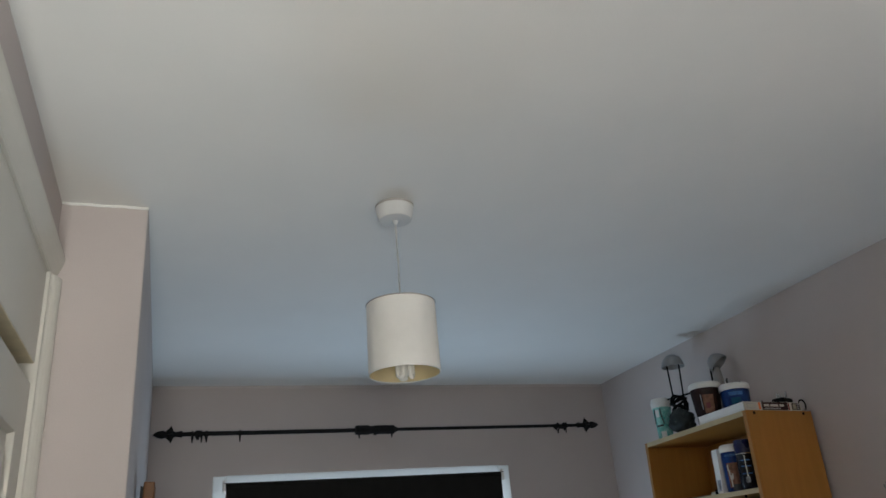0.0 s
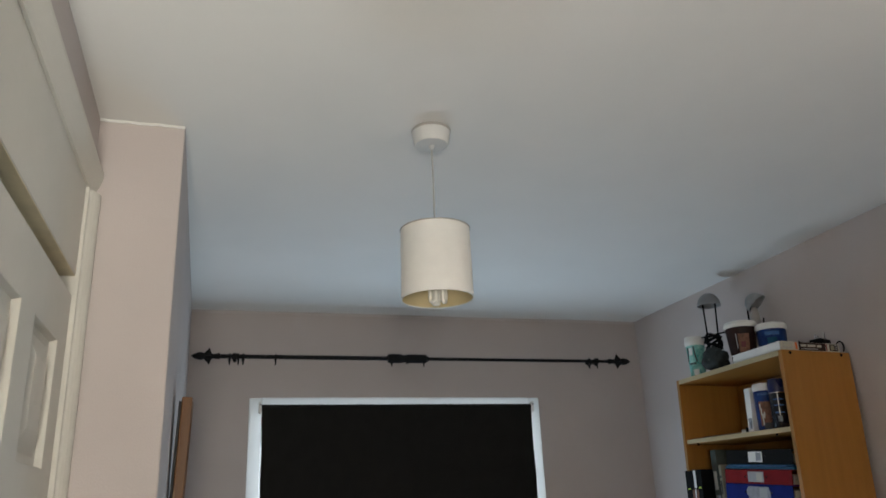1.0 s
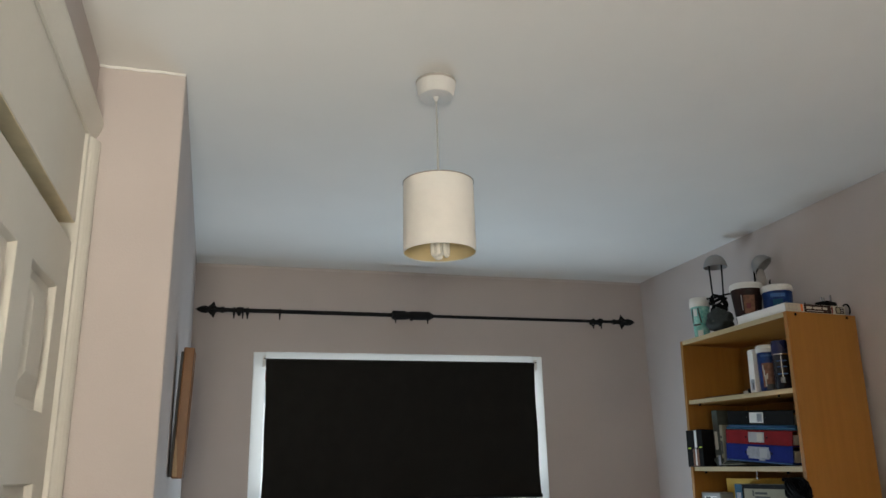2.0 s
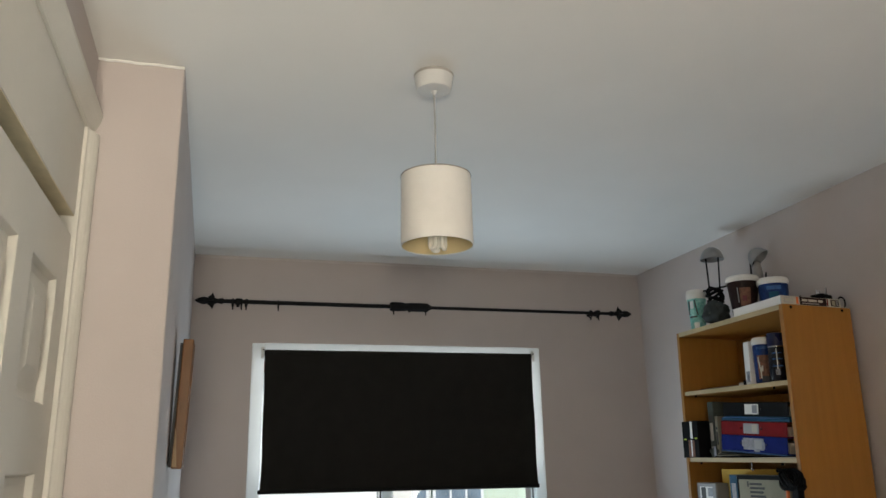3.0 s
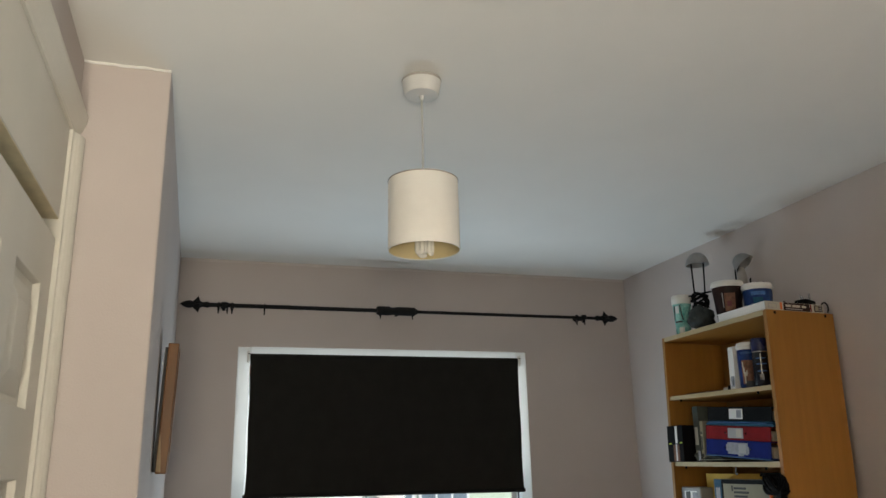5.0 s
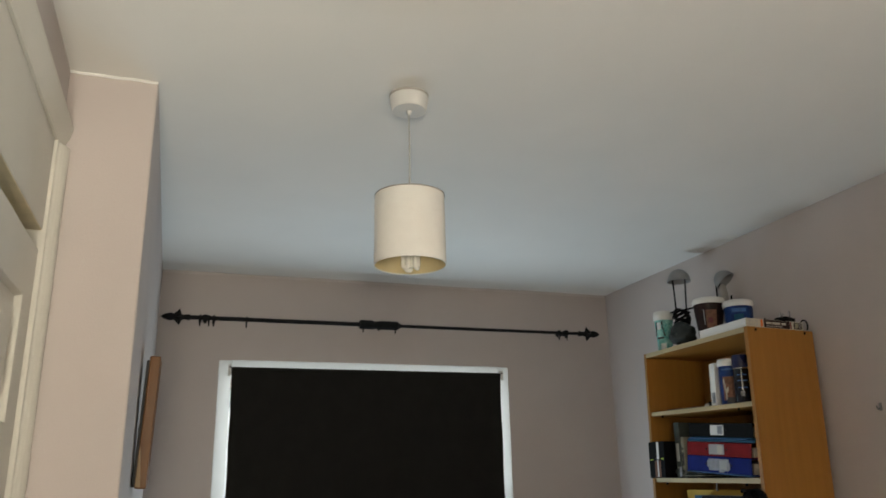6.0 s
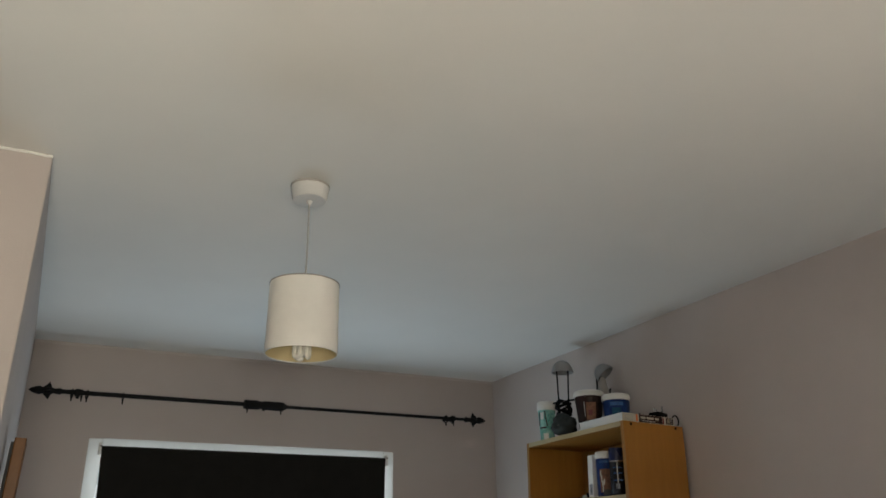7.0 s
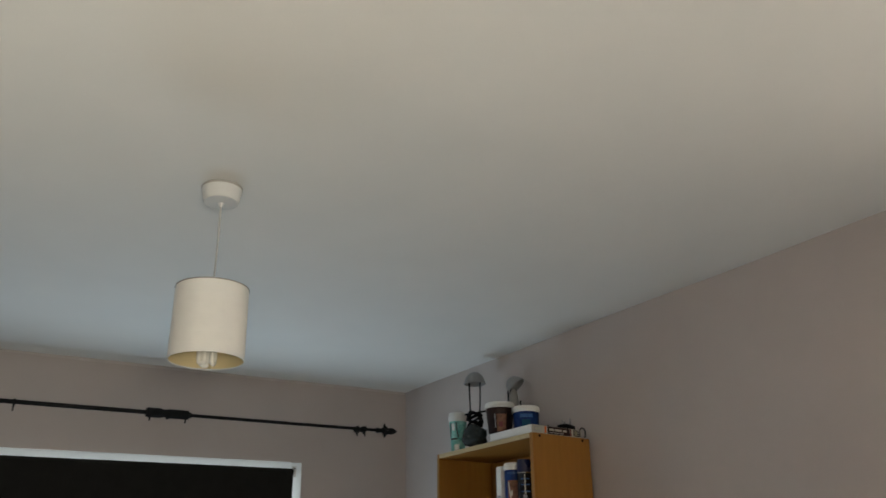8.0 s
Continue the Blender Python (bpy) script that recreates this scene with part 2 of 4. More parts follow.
structure("floor", box(-0.45, -0.55, FLOOR - 0.1, 2.5, 4.3, FLOOR), M_FLOOR, "plain brown carpet covering the bedroom floor", "floor")


def ceiling_mesh():
    """A plaster ceiling, a little uneven where it meets the walls."""
    b = bmesh.new()
    nx, ny = 40, 58
    grid = [[b.verts.new((-0.45 + 2.95 * i / nx, -0.55 + 4.85 * j / ny,
                          CEIL + 0.004 * noise.noise(Vector((i * 0.16, j * 0.18, 0.3))))) for j in range(ny + 1)] for i in range(nx + 1)]
    for i in range(nx):
        for j in range(ny):
            b.faces.new((grid[i][j], grid[i][j + 1], grid[i + 1][j + 1], grid[i + 1][j]))
    box(-0.45, -0.55, CEIL + 0.02, 2.5, 4.3, CEIL + 0.12, bm=b)
    return b


ceil_ob = structure("ceiling", ceiling_mesh(), M_CEIL, "white painted plaster ceiling with faint roller unevenness", "ceiling")
for p in ceil_ob.data.polygons:
    p.use_smooth = len(p.vertices) == 4 and p.area < 0.02

# window wall, with the opening through it
b = box(-0.45, 4.0, FLOOR, WIN_X0, 4.26, CEIL + 0.01)
box(WIN_X1, 4.0, FLOOR, 2.5, 4.26, CEIL + 0.01, bm=b)
box(WIN_X0, 4.0, WIN_Z1, WIN_X1, 4.26, CEIL + 0.01, bm=b)
box(WIN_X0, 4.0, FLOOR, WIN_X1, 4.26, WIN_Z0, bm=b)
structure("wall_north", b, M_WALL, "dusky pink painted plaster wall with the window", "wall")
# the hole near the viewer is added for the side fill lamp
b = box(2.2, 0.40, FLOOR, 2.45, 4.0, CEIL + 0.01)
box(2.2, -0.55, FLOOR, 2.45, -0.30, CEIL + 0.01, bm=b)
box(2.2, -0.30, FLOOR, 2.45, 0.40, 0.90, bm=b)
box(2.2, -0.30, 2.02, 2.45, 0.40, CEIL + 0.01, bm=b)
structure("wall_east", b, M_WALL, "dusky pink painted plaster wall behind the bookcase", "wall")

# short return beside the door and the long wall past it
b = bmesh.new()
low = [b.verts.new((x, y, FLOOR)) for x, y in ((-0.45, STUB_Y), (0.0, STUB_Y), (-0.022, 4.0), (-0.45, 4.0))]
top = [b.verts.new((v.co.x, v.co.y, CEIL + 0.01)) for v in low]
b.faces.new(low)
b.faces.new(top)
for i in range(4):
    j = (i + 1) % 4
    b.faces.new((low[i], low[j], top[j], top[i]))
bmesh.ops.recalc_face_normals(b, faces=b.faces[:])
bmesh.ops.bevel(b, geom=[e for e in b.edges if all(v.co.x > -0.01 and v.co.y < 3 for v in e.verts)], offset=0.004, segments=2, affect="EDGES", profile=0.5)
structure("wall_west", b, M_WALL, "dusky pink painted wall stepping out beside the door", "wall")

# wall with the door in it
b = box(-0.45, -0.55, FLOOR, DOOR_WALL_X, DOOR_Y0 - 0.03, CEIL + 0.01)
box(-0.45, DOOR_Y0 - 0.03, 2.209, DOOR_WALL_X, STUB_Y, CEIL + 0.01, bm=b)
box(-0.45, DOOR_Y0 - 0.03, FLOOR, -0.30, STUB_Y, 2.209, bm=b)
structure("wall_door", b, M_WALL, "dusky pink painted wall holding the panelled door", "wall")

# unseen rear wall, its opening added for the warm light behind the viewer
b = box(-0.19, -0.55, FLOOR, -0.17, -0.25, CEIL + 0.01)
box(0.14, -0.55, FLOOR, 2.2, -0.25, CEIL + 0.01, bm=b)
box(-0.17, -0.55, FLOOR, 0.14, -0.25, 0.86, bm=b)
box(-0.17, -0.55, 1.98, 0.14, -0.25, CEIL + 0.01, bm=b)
structure("wall_south", b, M_WALL, "unseen dusky pink painted plaster rear wall with an added opening", "wall")

# uneven white paint line along the top of the return
b = bmesh.new()
pts = [(-0.19 + 0.19 * i / 24, STUB_Y - 0.0015, CEIL - 0.004 + 0.0025 * noise.noise(Vector((i * 0.5, 1.3, 0)))) for i in range(25)]
tube(pts, 0.0032, 6, b)
structure("trim", b, M_CEIL, "thin white paint bead where wall meets ceiling", "trim")

# ragged edge of ceiling paint brought a little way down the walls
def paint_edge(points, drop, seed):
    """A thin film of ceiling paint with a wavering lower edge, along a wall top."""
    b = bmesh.new()
    (x0, y0), (x1, y1) = points
    n = 90
    rows = []
    for i in range(n + 1):
        f = i / n
        d = drop + 0.003 * noise.noise(Vector((f * 9, seed, 0))) + 0.002 * noise.noise(Vector((f * 31, seed, 2)))
        x, y = x0 + f * (x1 - x0), y0 + f * (y1 - y0)
        rows.append((b.verts.new((x, y, CEIL + 0.005)), b.verts.new((x, y, CEIL - d))))
    for p, q in zip(rows, rows[1:]):
        b.faces.new((p[0], q[0], q[1], p[1]))
    b.normal_update()
    bmesh.ops.solidify(b, geom=b.faces[:], thickness=0.0008)
    bmesh.ops.recalc_face_normals(b, faces=b.faces[:])
    return b


structure("trim", paint_edge(((-0.02, 3.9975), (2.198, 3.9975)), 0.012, 1.0), M_WASH, "ragged band of white ceiling paint along the wall top", "trim")

# ---- door ----
FACE = -0.195


def door_leaf():
    """Six-panel moulded leaf: recessed frames with raised fields, facing into the room."""
    b = bmesh.new()
    ys = [DOOR_Y0, 1.53, 1.79, 1.89, 2.10, DOOR_Y1]
    zs = [FLOOR + 0.006, 0.19, 0.72, 0.84, 1.476, 1.597, 1.840, 1.892, DOOR_Z1]

    def quad(*co):
        b.faces.new([b.verts.new(c) for c in co])

    for i in range(5):
        for k in range(8):
            y0, y1, z0, z1 = ys[i], ys[i + 1], zs[k], zs[k + 1]
            if i in (1, 3) and k in (1, 3, 5):
                rings = []
                for inset, depth in ((0, 0), (0.002, -0.001), (0.006, -0.0135), (0.020, -0.0150), (0.058, -0.0035), (0.061, -0.003)):
                    rings.append([b.verts.new((FACE + depth, y, z)) for y, z in
                                  ((y0 + inset, z0 + inset), (y1 - inset, z0 + inset), (y1 - inset, z1 - inset), (y0 + inset, z1 - inset))])
                for a, c in zip(rings, rings[1:]):
                    for n in range(4):
                        b.faces.new((a[n], a[(n + 1) % 4], c[(n + 1) % 4], c[n]))
                b.faces.new(rings[-1])
            else:
                quad((FACE, y0, z0), (FACE, y1, z0), (FACE, y1, z1), (FACE, y0, z1))
    bmesh.ops.remove_doubles(b, verts=b.verts[:], dist=1e-5)
    bmesh.ops.recalc_face_normals(b, faces=b.faces[:])
    box(FACE - 0.040, DOOR_Y0, FLOOR + 0.006, FACE - 0.019, DOOR_Y1, DOOR_Z1, bm=b)
    box(FACE - 0.018, DOOR_Y0, DOOR_Z1 - 0.02, FACE - 0.0005, 2.099, DOOR_Z1 - 0.0005, bm=b)
    return b


door = tagged(new("door_1"), "white gloss six-panel door, closed in its frame", "door", kind="structure")
part("leaf", door_leaf(), M_GLOSS, door)
part("lining", box(-0.295, DOOR_Y1 + 0.003, FLOOR, -0.185, STUB_Y - 0.001, 2.207, 0.0015), M_GLOSS, door)
part("lining", box(-0.295, DOOR_Y0 - 0.029, FLOOR, -0.180, DOOR_Y0 - 0.003, 2.207, 0.0015), M_GLOSS, door)
# board above the leaf, stopping short of it; its underside is yellower than the door
part("over_panel", box(FACE - 0.090, DOOR_Y0 - 0.003, 1.9965, FACE + 0.0025, DOOR_Y1 + 0.002, 2.207, 0.001), M_GLOSS, door, "flat white panel above the door")
part("soffit", box(FACE - 0.089, DOOR_Y0 - 0.002, 1.9945, FACE + 0.001, DOOR_Y1 + 0.001, 1.9962), M_YELLOWGLOSS, door, "yellow underside of the panel")
rnd = random.Random(2)
b = tube([(FACE - 0.001 + rnd.uniform(-0.0006, 0.0006), DOOR_Y0 + 0.01 + 0.019 * k, DOOR_Z1 - 0.0005 + rnd.uniform(-0.0006, 0.0006)) for k in range(40)], 0.0012, 6)
part("paint_ridge", b, M_GLOSS, door)


def moulding(profile, along, lo, hi):
    """An architrave length: profile of (across, proud) pairs run from lo to hi."""
    b = bmesh.new()
    ends = []
    for s in (lo, hi):
        ends.append([b.verts.new((DOOR_WALL_X + pr, ac, s) if along == "z" else (DOOR_WALL_X + pr, s, ac)) for ac, pr in profile])
    n = len(profile)
    for i in range(n):
        b.faces.new((ends[0][i], ends[0][(i + 1) % n], ends[1][(i + 1) % n], ends[1][i]))
    b.faces.new(ends[0])
    b.faces.new(ends[1])
    bmesh.ops.recalc_face_normals(b, faces=b.faces[:])
    return b


def arch_profile(a0, a1):
    w = a1 - a0
    rise = ((0, -0.002), (0, 0.004), (0.03, 0.0055), (0.07, 0.0055), (0.09, 0.0035), (0.12, 0.0050), (0.22, 0.010), (0.36, 0.015), (0.52, 0.019),
            (0.70, 0.0215), (0.84, 0.0215), (0.94, 0.019), (1, 0.014), (1, -0.002))
    return [(a0 + f * w, h) for f, h in rise]


part("architrave", moulding(arch_profile(2.1925, 2.2445), "z", FLOOR, 2.200), M_GLOSS, door)
part("architrave", moulding(arch_profile(DOOR_Y0 - 0.010, DOOR_Y0 - 0.075), "z", FLOOR, 2.200), M_GLOSS, door)
part("architrave", moulding(arch_profile(2.200, 2.268), "y", DOOR_Y0 - 0.075, 2.2445), M_GLOSS, door)

# ---- window, blind and sill ----
win = tagged(new("window_1"), "white plastic double-glazed window behind a black blind", "window", kind="structure")
FY0, FY1 = 4.075, 4.14


def rail(x0, z0, x1, z1, name="window_frame", parent=None, y0=FY0, y1=FY1, mat=None):
    return part(name, box(x0, y0, z0, x1, y1, z1, 0.004), mat or M_UPVC, parent or win)


rail(WIN_X0, WIN_Z0, WIN_X0 + 0.022, WIN_Z1)
rail(WIN_X1 - 0.022, WIN_Z0, WIN_X1, WIN_Z1)
rail(WIN_X0 + 0.022, WIN_Z1 - 0.06, WIN_X1 - 0.022, WIN_Z1)
rail(WIN_X0 + 0.022, WIN_Z0, WIN_X1 - 0.022, WIN_Z0 + 0.06)
rail(0.845, WIN_Z0 + 0.06, 0.895, WIN_Z1 - 0.06, "mullion")
for x0, x1 in ((WIN_X0 + 0.022, 0.845), (0.895, WIN_X1 - 0.022)):
    pane = part("pane", box(x0 + 0.002, 4.105, WIN_Z0 + 0.062, x1 - 0.002, 4.111, WIN_Z1 - 0.062), M_GLASS, win)
    pane.visible_shadow = False
    for gx in (x0, x1 - 0.005):
        part("gasket", box(gx, 4.098, WIN_Z0 + 0.06, gx + 0.005, 4.1045, WIN_Z1 - 0.06), M_GASKET, pane)
part("window_sill", box(WIN_X0 - 0.04, 3.93, WIN_Z0 - 0.03, WIN_X1 + 0.04, 4.074, WIN_Z0 + 0.002, 0.006, seg=2), M_GLOSS, win)
# white trim round the opening
trim_w = [("window_trim", box(WIN_X0 - 0.002, 3.992, WIN_Z0, WIN_X0 + 0.052, 3.998, WIN_Z1, 0.003)),
          ("window_trim", box(WIN_X1 - 0.052, 3.992, WIN_Z0, WIN_X1 + 0.002, 3.998, WIN_Z1, 0.003)),
          ("window_trim", box(WIN_X0 + 0.0525, 3.992, WIN_Z1 - 0.036, WIN_X1 - 0.0525, 3.998, WIN_Z1 + 0.002, 0.003))]
for nm, bm_ in trim_w:
    part(nm, bm_, M_TRIM, win)

blind = thing("roller_blind", (0.932, 3.972, 1.36), "black blackout roller blind pulled most of the way down", "blind")


def blind_sheet():
    """The hanging cloth: nearly flat, with a slight curl at its edges."""
    b = bmesh.new()
    nx, nz = 40, 20
    hw, h = 0.634, 0.606
    g = []
    for i in range(nx + 1):
        col = []
        for k in range(nz + 1):
            u, v = i / nx * 2 - 1, k / nz
            y = 0.004 * noise.noise(Vector((u * 1.5, v * 2.2, 4))) - 0.006 * abs(u) ** 8 * (1 - v)
            x = u * (hw + 0.004 * noise.noise(Vector((0, v * 3, 2))) * abs(u) - 0.004 * math.sin(v * math.pi))
            col.append(b.verts.new((x, y, h * v + 0.010 * (1 - v) * (1 - u) / 2)))
        g.append(col)
    for i in range(nx):
        for k in range(nz):
            b.faces.new((g[i][k], g[i + 1][k], g[i + 1][k + 1], g[i][k + 1]))
    b.normal_update()
    bmesh.ops.solidify(b, geom=b.faces[:], thickness=0.0012)
    return b


part("cloth", blind_sheet(), M_BLIND, blind, smooth=True)
b = box(-0.642, -0.005, -0.010, 0.640, 0.005, 0.008, 0.003)
for v in b.verts:
    v.co.z += 0.010 * (1 - v.co.x / 0.64) / 2
part("bottom_bar", b, M_BLINDBAR, blind)
rb = tube([(-0.634, 0.012, 0.600), (0.634, 0.012, 0.600)], 0.014, 16)
part("roller", rb, M_BLIND, blind, smooth=True)
for sx in (-1, 1):
    part("bracket", box(sx * 0.642 - 0.006, -0.004, 0.575, sx * 0.642 + 0.006, 0.027, 0.625, 0.003), M_PLAST, blind, "white plastic end bracket")
    part("end_pin", lathe([(0, -0.002), (0.004, -0.002), (0.004, 0.002), (0, 0.002)], 10, (sx * 0.640, -0.006, 0.611)), M_BLACK, blind)

# ---- curtain pole ----
ROD_Z, ROD_Y = 2.170, 3.90
pole = thing("curtain_pole", (1.04, ROD_Y, ROD_Z), "black iron extending curtain pole with spearhead finials, no curtain", "curtain pole")


def along_x(bm):
    bmesh.ops.rotate(bm, verts=bm.verts[:], cent=(0, 0, 0), matrix=Matrix.Rotation(radians(90), 3, "Y"))
    return bm


part("thick_tube", along_x(lathe([(0, -0.94), (0.0092, -0.94), (0.0092, -0.09), (0, -0.09)], 16)), M_IRON, pole, smooth=True)
part("thin_tube", along_x(lathe([(0, -0.09), (0.0075, -0.09), (0.0075, 0.93), (0, 0.93)], 16)), M_IRON, pole, smooth=True)
part("join_collar", along_x(lathe([(0, -0.19), (0.019, -0.19), (0.021, -0.182), (0.021, -0.13), (0.017, -0.125), (0.017, -0.105), (0.020, -0.10),
                                   (0.020, -0.012), (0.013, -0.006), (0.013, 0.0), (0, 0.0)], 20)), M_IRON, pole, smooth=True)


def finial(sx):
    """A collar, a waisted neck and a four-finned spear tip."""
    x = sx * 0.93
    b = along_x(lathe([(0, 0), (0.012, 0), (0.014, 0.006), (0.012, 0.012), (0.010, 0.03), (0.0145, 0.04), (0.010, 0.052), (0.008, 0.060),
                       (0.013, 0.066), (0.0170, 0.078), (0.0150, 0.094), (0.009, 0.108), (0, 0.121)], 16))
    barb = ((0.018, 0.006), (0.036, 0.014), (0.045, 0.037), (0.052, 0.027), (0.066, 0.015), (0.066, 0.003), (0.030, 0.003))
    for a in range(4):
        vs = []
        d = radians(90 * a)
        for t in (-0.002, 0.002):
            for px, pr in barb:
                vs.append(b.verts.new((px, pr * math.cos(d) - t * math.sin(d), pr * math.sin(d) + t * math.cos(d))))
        k = len(barb)
        b.faces.new(vs[:k])
        b.faces.new(vs[k:])
        for n in range(k):
            b.faces.new((vs[n], vs[(n + 1) % k], vs[k + (n + 1) % k], vs[k + n]))
    bmesh.ops.recalc_face_normals(b, faces=b.faces[:])
    for v in b.verts:
        v.co.x = x + sx * v.co.x
    if sx < 0:
        bmesh.ops.reverse_faces(b, faces=b.faces[:])
    return b


for sx in (-1, 1):
    part("finial", finial(sx), M_IRON, pole, "spearhead finial", smooth=True)


def pole_bracket(x):
    b = box(x - 0.006, -0.004, -0.024, x + 0.006, 0.006, -0.008, 0.001)
    tube([(x, 0.098, 0.010), (x, 0.05, 0.000), (x, 0.0, -0.012)], 0.006, 8, b)
    lathe([(0, 0), (0.011, 0), (0.011, 0.006), (0, 0.006)], 16, (0, 0, 0), b)
    disc = b.verts[-34:]
    for v in disc:
        v.co = Vector((x + v.co.x, 0.0985 - v.co.z, 0.010 + v.co.y))
    box(x - 0.012, -0.013, -0.013, x + 0.012, 0.013, 0.013, 0.004, b)
    return b


for x in (-0.868, -0.10, 0.860):
    part("bracket", pole_bracket(x), M_IRON, pole)


def curtain_ring():
    b = bmesh.new()
    n, m, R, r = 20, 6, 0.0165, 0.0034
    ring = [[b.verts.new((r * math.sin(2 * math.pi * k / m), (R + r * math.cos(2 * math.pi * k / m)) * math.cos(2 * math.pi * i / n),
                          (R + r * math.cos(2 * math.pi * k / m)) * math.sin(2 * math.pi * i / n) - 0.0055)) for k in range(m)] for i in range(n)]
    for i in range(n):
        for k in range(m):
            b.faces.new((ring[i][k], ring[(i + 1) % n][k], ring[(i + 1) % n][(k + 1) % m], ring[i][(k + 1) % m]))
    box(-0.0028, -0.003, -0.036, 0.0028, 0.003, -0.024, 0.0008, b)
    bmesh.ops.recalc_face_normals(b, faces=b.faces[:])
    return b


ring_ob = part("curtain_ring", curtain_ring(), M_IRON)
tagged(ring_ob, "small black metal ring hanging on the curtain pole", "curtain ring", "rings on the pole")
ring_ob.matrix_world = pose(0.345, ROD_Y, ROD_Z)
for x, a in ((0.150, 8), (0.187, -5), (0.207, 12), (0.866, 6), (1.018, -8), (1.862, 7), (1.905, -25)):
    copy_thing(ring_ob, pose(x, ROD_Y, ROD_Z, 0, 0, a))

# ---- pendant lamp ----
PX, PY = 0.589, 2.150
pend = thing("pendant_lamp", (PX, PY, CEIL), "ceiling pendant with a tall cream drum shade, switched off", "pendant lamp")
rose = part("ceiling_rose", lathe([(0, 0.003), (0.0485, 0.003), (0.0495, -0.002), (0.0485, -0.006), (0, -0.006)], 40), M_ROSE, pend, "round greyed plastic base plate", smooth=True)
part("cover", lathe([(0, -0.0062), (0.0488, -0.0062), (0.0484, -0.010), (0.0436, -0.035), (0.0408, -0.0402), (0.033, -0.0417), (0.008, -0.0420), (0.006, -0.046), (0.004, -0.052), (0, -0.052)], 48),
     M_ROSECOV, rose, "tapered white screw-on cover", smooth=True)
part("cord", tube([(0, 0, -0.050), (0.001, 0, -0.15), (0.0, 0, -0.268)], 0.0021, 8), M_CORD, pend, smooth=True)
Z0, Z1, R = 1.963 - CEIL, 2.133 - CEIL, 0.0845
shade = part("shade", lathe([(R - 0.0012, Z0), (R, Z0), (R - 0.0015, Z1), (R - 0.0027, Z1)], 64), M_SHADE, pend, "cream cotton drum shade", smooth=True)
part("lining", lathe([(R - 0.0016, Z0 + 0.001), (R - 0.0031, Z1 - 0.001)], 64), M_SHADEIN, shade, "yellowed cream lining", smooth=True)
for zz, rr in ((Z0, R), (Z1, R - 0.001)):
    ringb = lathe([(rr - 0.002, zz - 0.001), (rr + 0.0010, zz - 0.001), (rr + 0.0010, zz + 0.0014), (rr - 0.002, zz + 0.0014), (rr - 0.002, zz - 0.001)], 64)
    part("rim", ringb, M_STEELRIM if zz == Z1 else M_SHADE, shade, smooth=True)
for a in (20, 140, 260):
    c, s = math.cos(radians(a)), math.sin(radians(a))
    part("spoke", tube([(0.016 * c, 0.016 * s, Z1 - 0.03), (0.05 * c, 0.05 * s, Z1 - 0.012), ((R - 0.003) * c, (R - 0.003) * s, Z1 - 0.002)], 0.0015, 6), M_STEELRIM, shade)
part("lamp_holder", lathe([(0, -0.255), (0.010, -0.255), (0.019, -0.275), (0.019, -0.325), (0.022, -0.33), (0.022, -0.342), (0, -0.342)], 24), M_PLAST, pend, smooth=True)
bulb = part("bulb", lathe([(0, -0.338), (0.020, -0.338), (0.022, -0.352), (0.019, -0.366), (0, -0.367)], 24), M_PLAST, pend, "folded-tube energy-saving bulb", smooth=True)
for dx, dy in ((-0.013, -0.010), (0.013, -0.010), (0.0, 0.014)):
    n = math.atan2(dy, dx)
    ox, oy = 0.008 * -math.sin(n), 0.008 * math.cos(n)
    pts = [(dx + ox, dy + oy, -0.360)] + [(dx + ox * math.cos(radians(a)), dy + oy * math.cos(radians(a)), -0.439 - 0.007 * math.sin(radians(a)))
                                          for a in range(0, 181, 30)] + [(dx - ox, dy - oy, -0.360)]
    part("tube", tube(pts, 0.0055, 10), M_BULB, bulb, smooth=True)

# ---- picture on the wall by the window ----
pic = thing("picture_frame", (-0.003, 2.73, 1.476), "oak picture frame hung on the wall beside the window", "picture frame", lean=(0, 1.8))
H_, W_ = 0.348, 0.12
part("stile", box(0.007, 0.0, 0.0, 0.035, 0.030, H_, 0.003, seg=2), M_OAK, pic)
part("stile", box(0.007, W_ - 0.030, 0.0, 0.035, W_, H_, 0.003, seg=2), M_OAK, pic)
part("rail", box(0.007, 0.0305, H_ - 0.060, 0.034, W_ - 0.0305, H_, 0.002), M_OAK, pic)
part("rail", box(0.007, 0.0305, 0.0, 0.034, W_ - 0.0305, 0.060, 0.002), M_OAK, pic)
part("picture", box(0.010, 0.030, 0.060, 0.031, W_ - 0.030, H_ - 0.060), M_CANVAS, pic)
# dark sheet added for the shade in the gap behind the frame
part("gap_shade", box(0.0, 0.001, 0.004, 0.0068, W_ - 0.004, H_ - 0.012), M_INK, pic, "dark sheet standing for the shade behind the frame")
worn = bmesh.new()
vs = [worn.verts.new((xx, yy, zz)) for yy in (-0.0006, 0.001) for xx, zz in ((0.0085, 0.006), (0.021, 0.004), (0.018, 0.040), (0.012, 0.095), (0.0085, 0.110))]
worn.faces.new(vs[:5])
worn.faces.new(vs[5:])
for n in range(5):
    worn.faces.new((vs[n], vs[(n + 1) % 5], vs[5 + (n + 1) % 5], vs[5 + n]))
bmesh.ops.recalc_face_normals(worn, faces=worn.faces[:])
part("worn_patch", worn, M_OAKPALE, pic, "rubbed pale wood")

# ---- bookcase ----
BX0, BX1, BY0, BY1, BTOP = 1.907, 2.184, 2.607, 3.241, 1.962
SH1, SH2 = 1.718, 1.468
SAG = {SH1: 0.0215, SH2: 0.010}
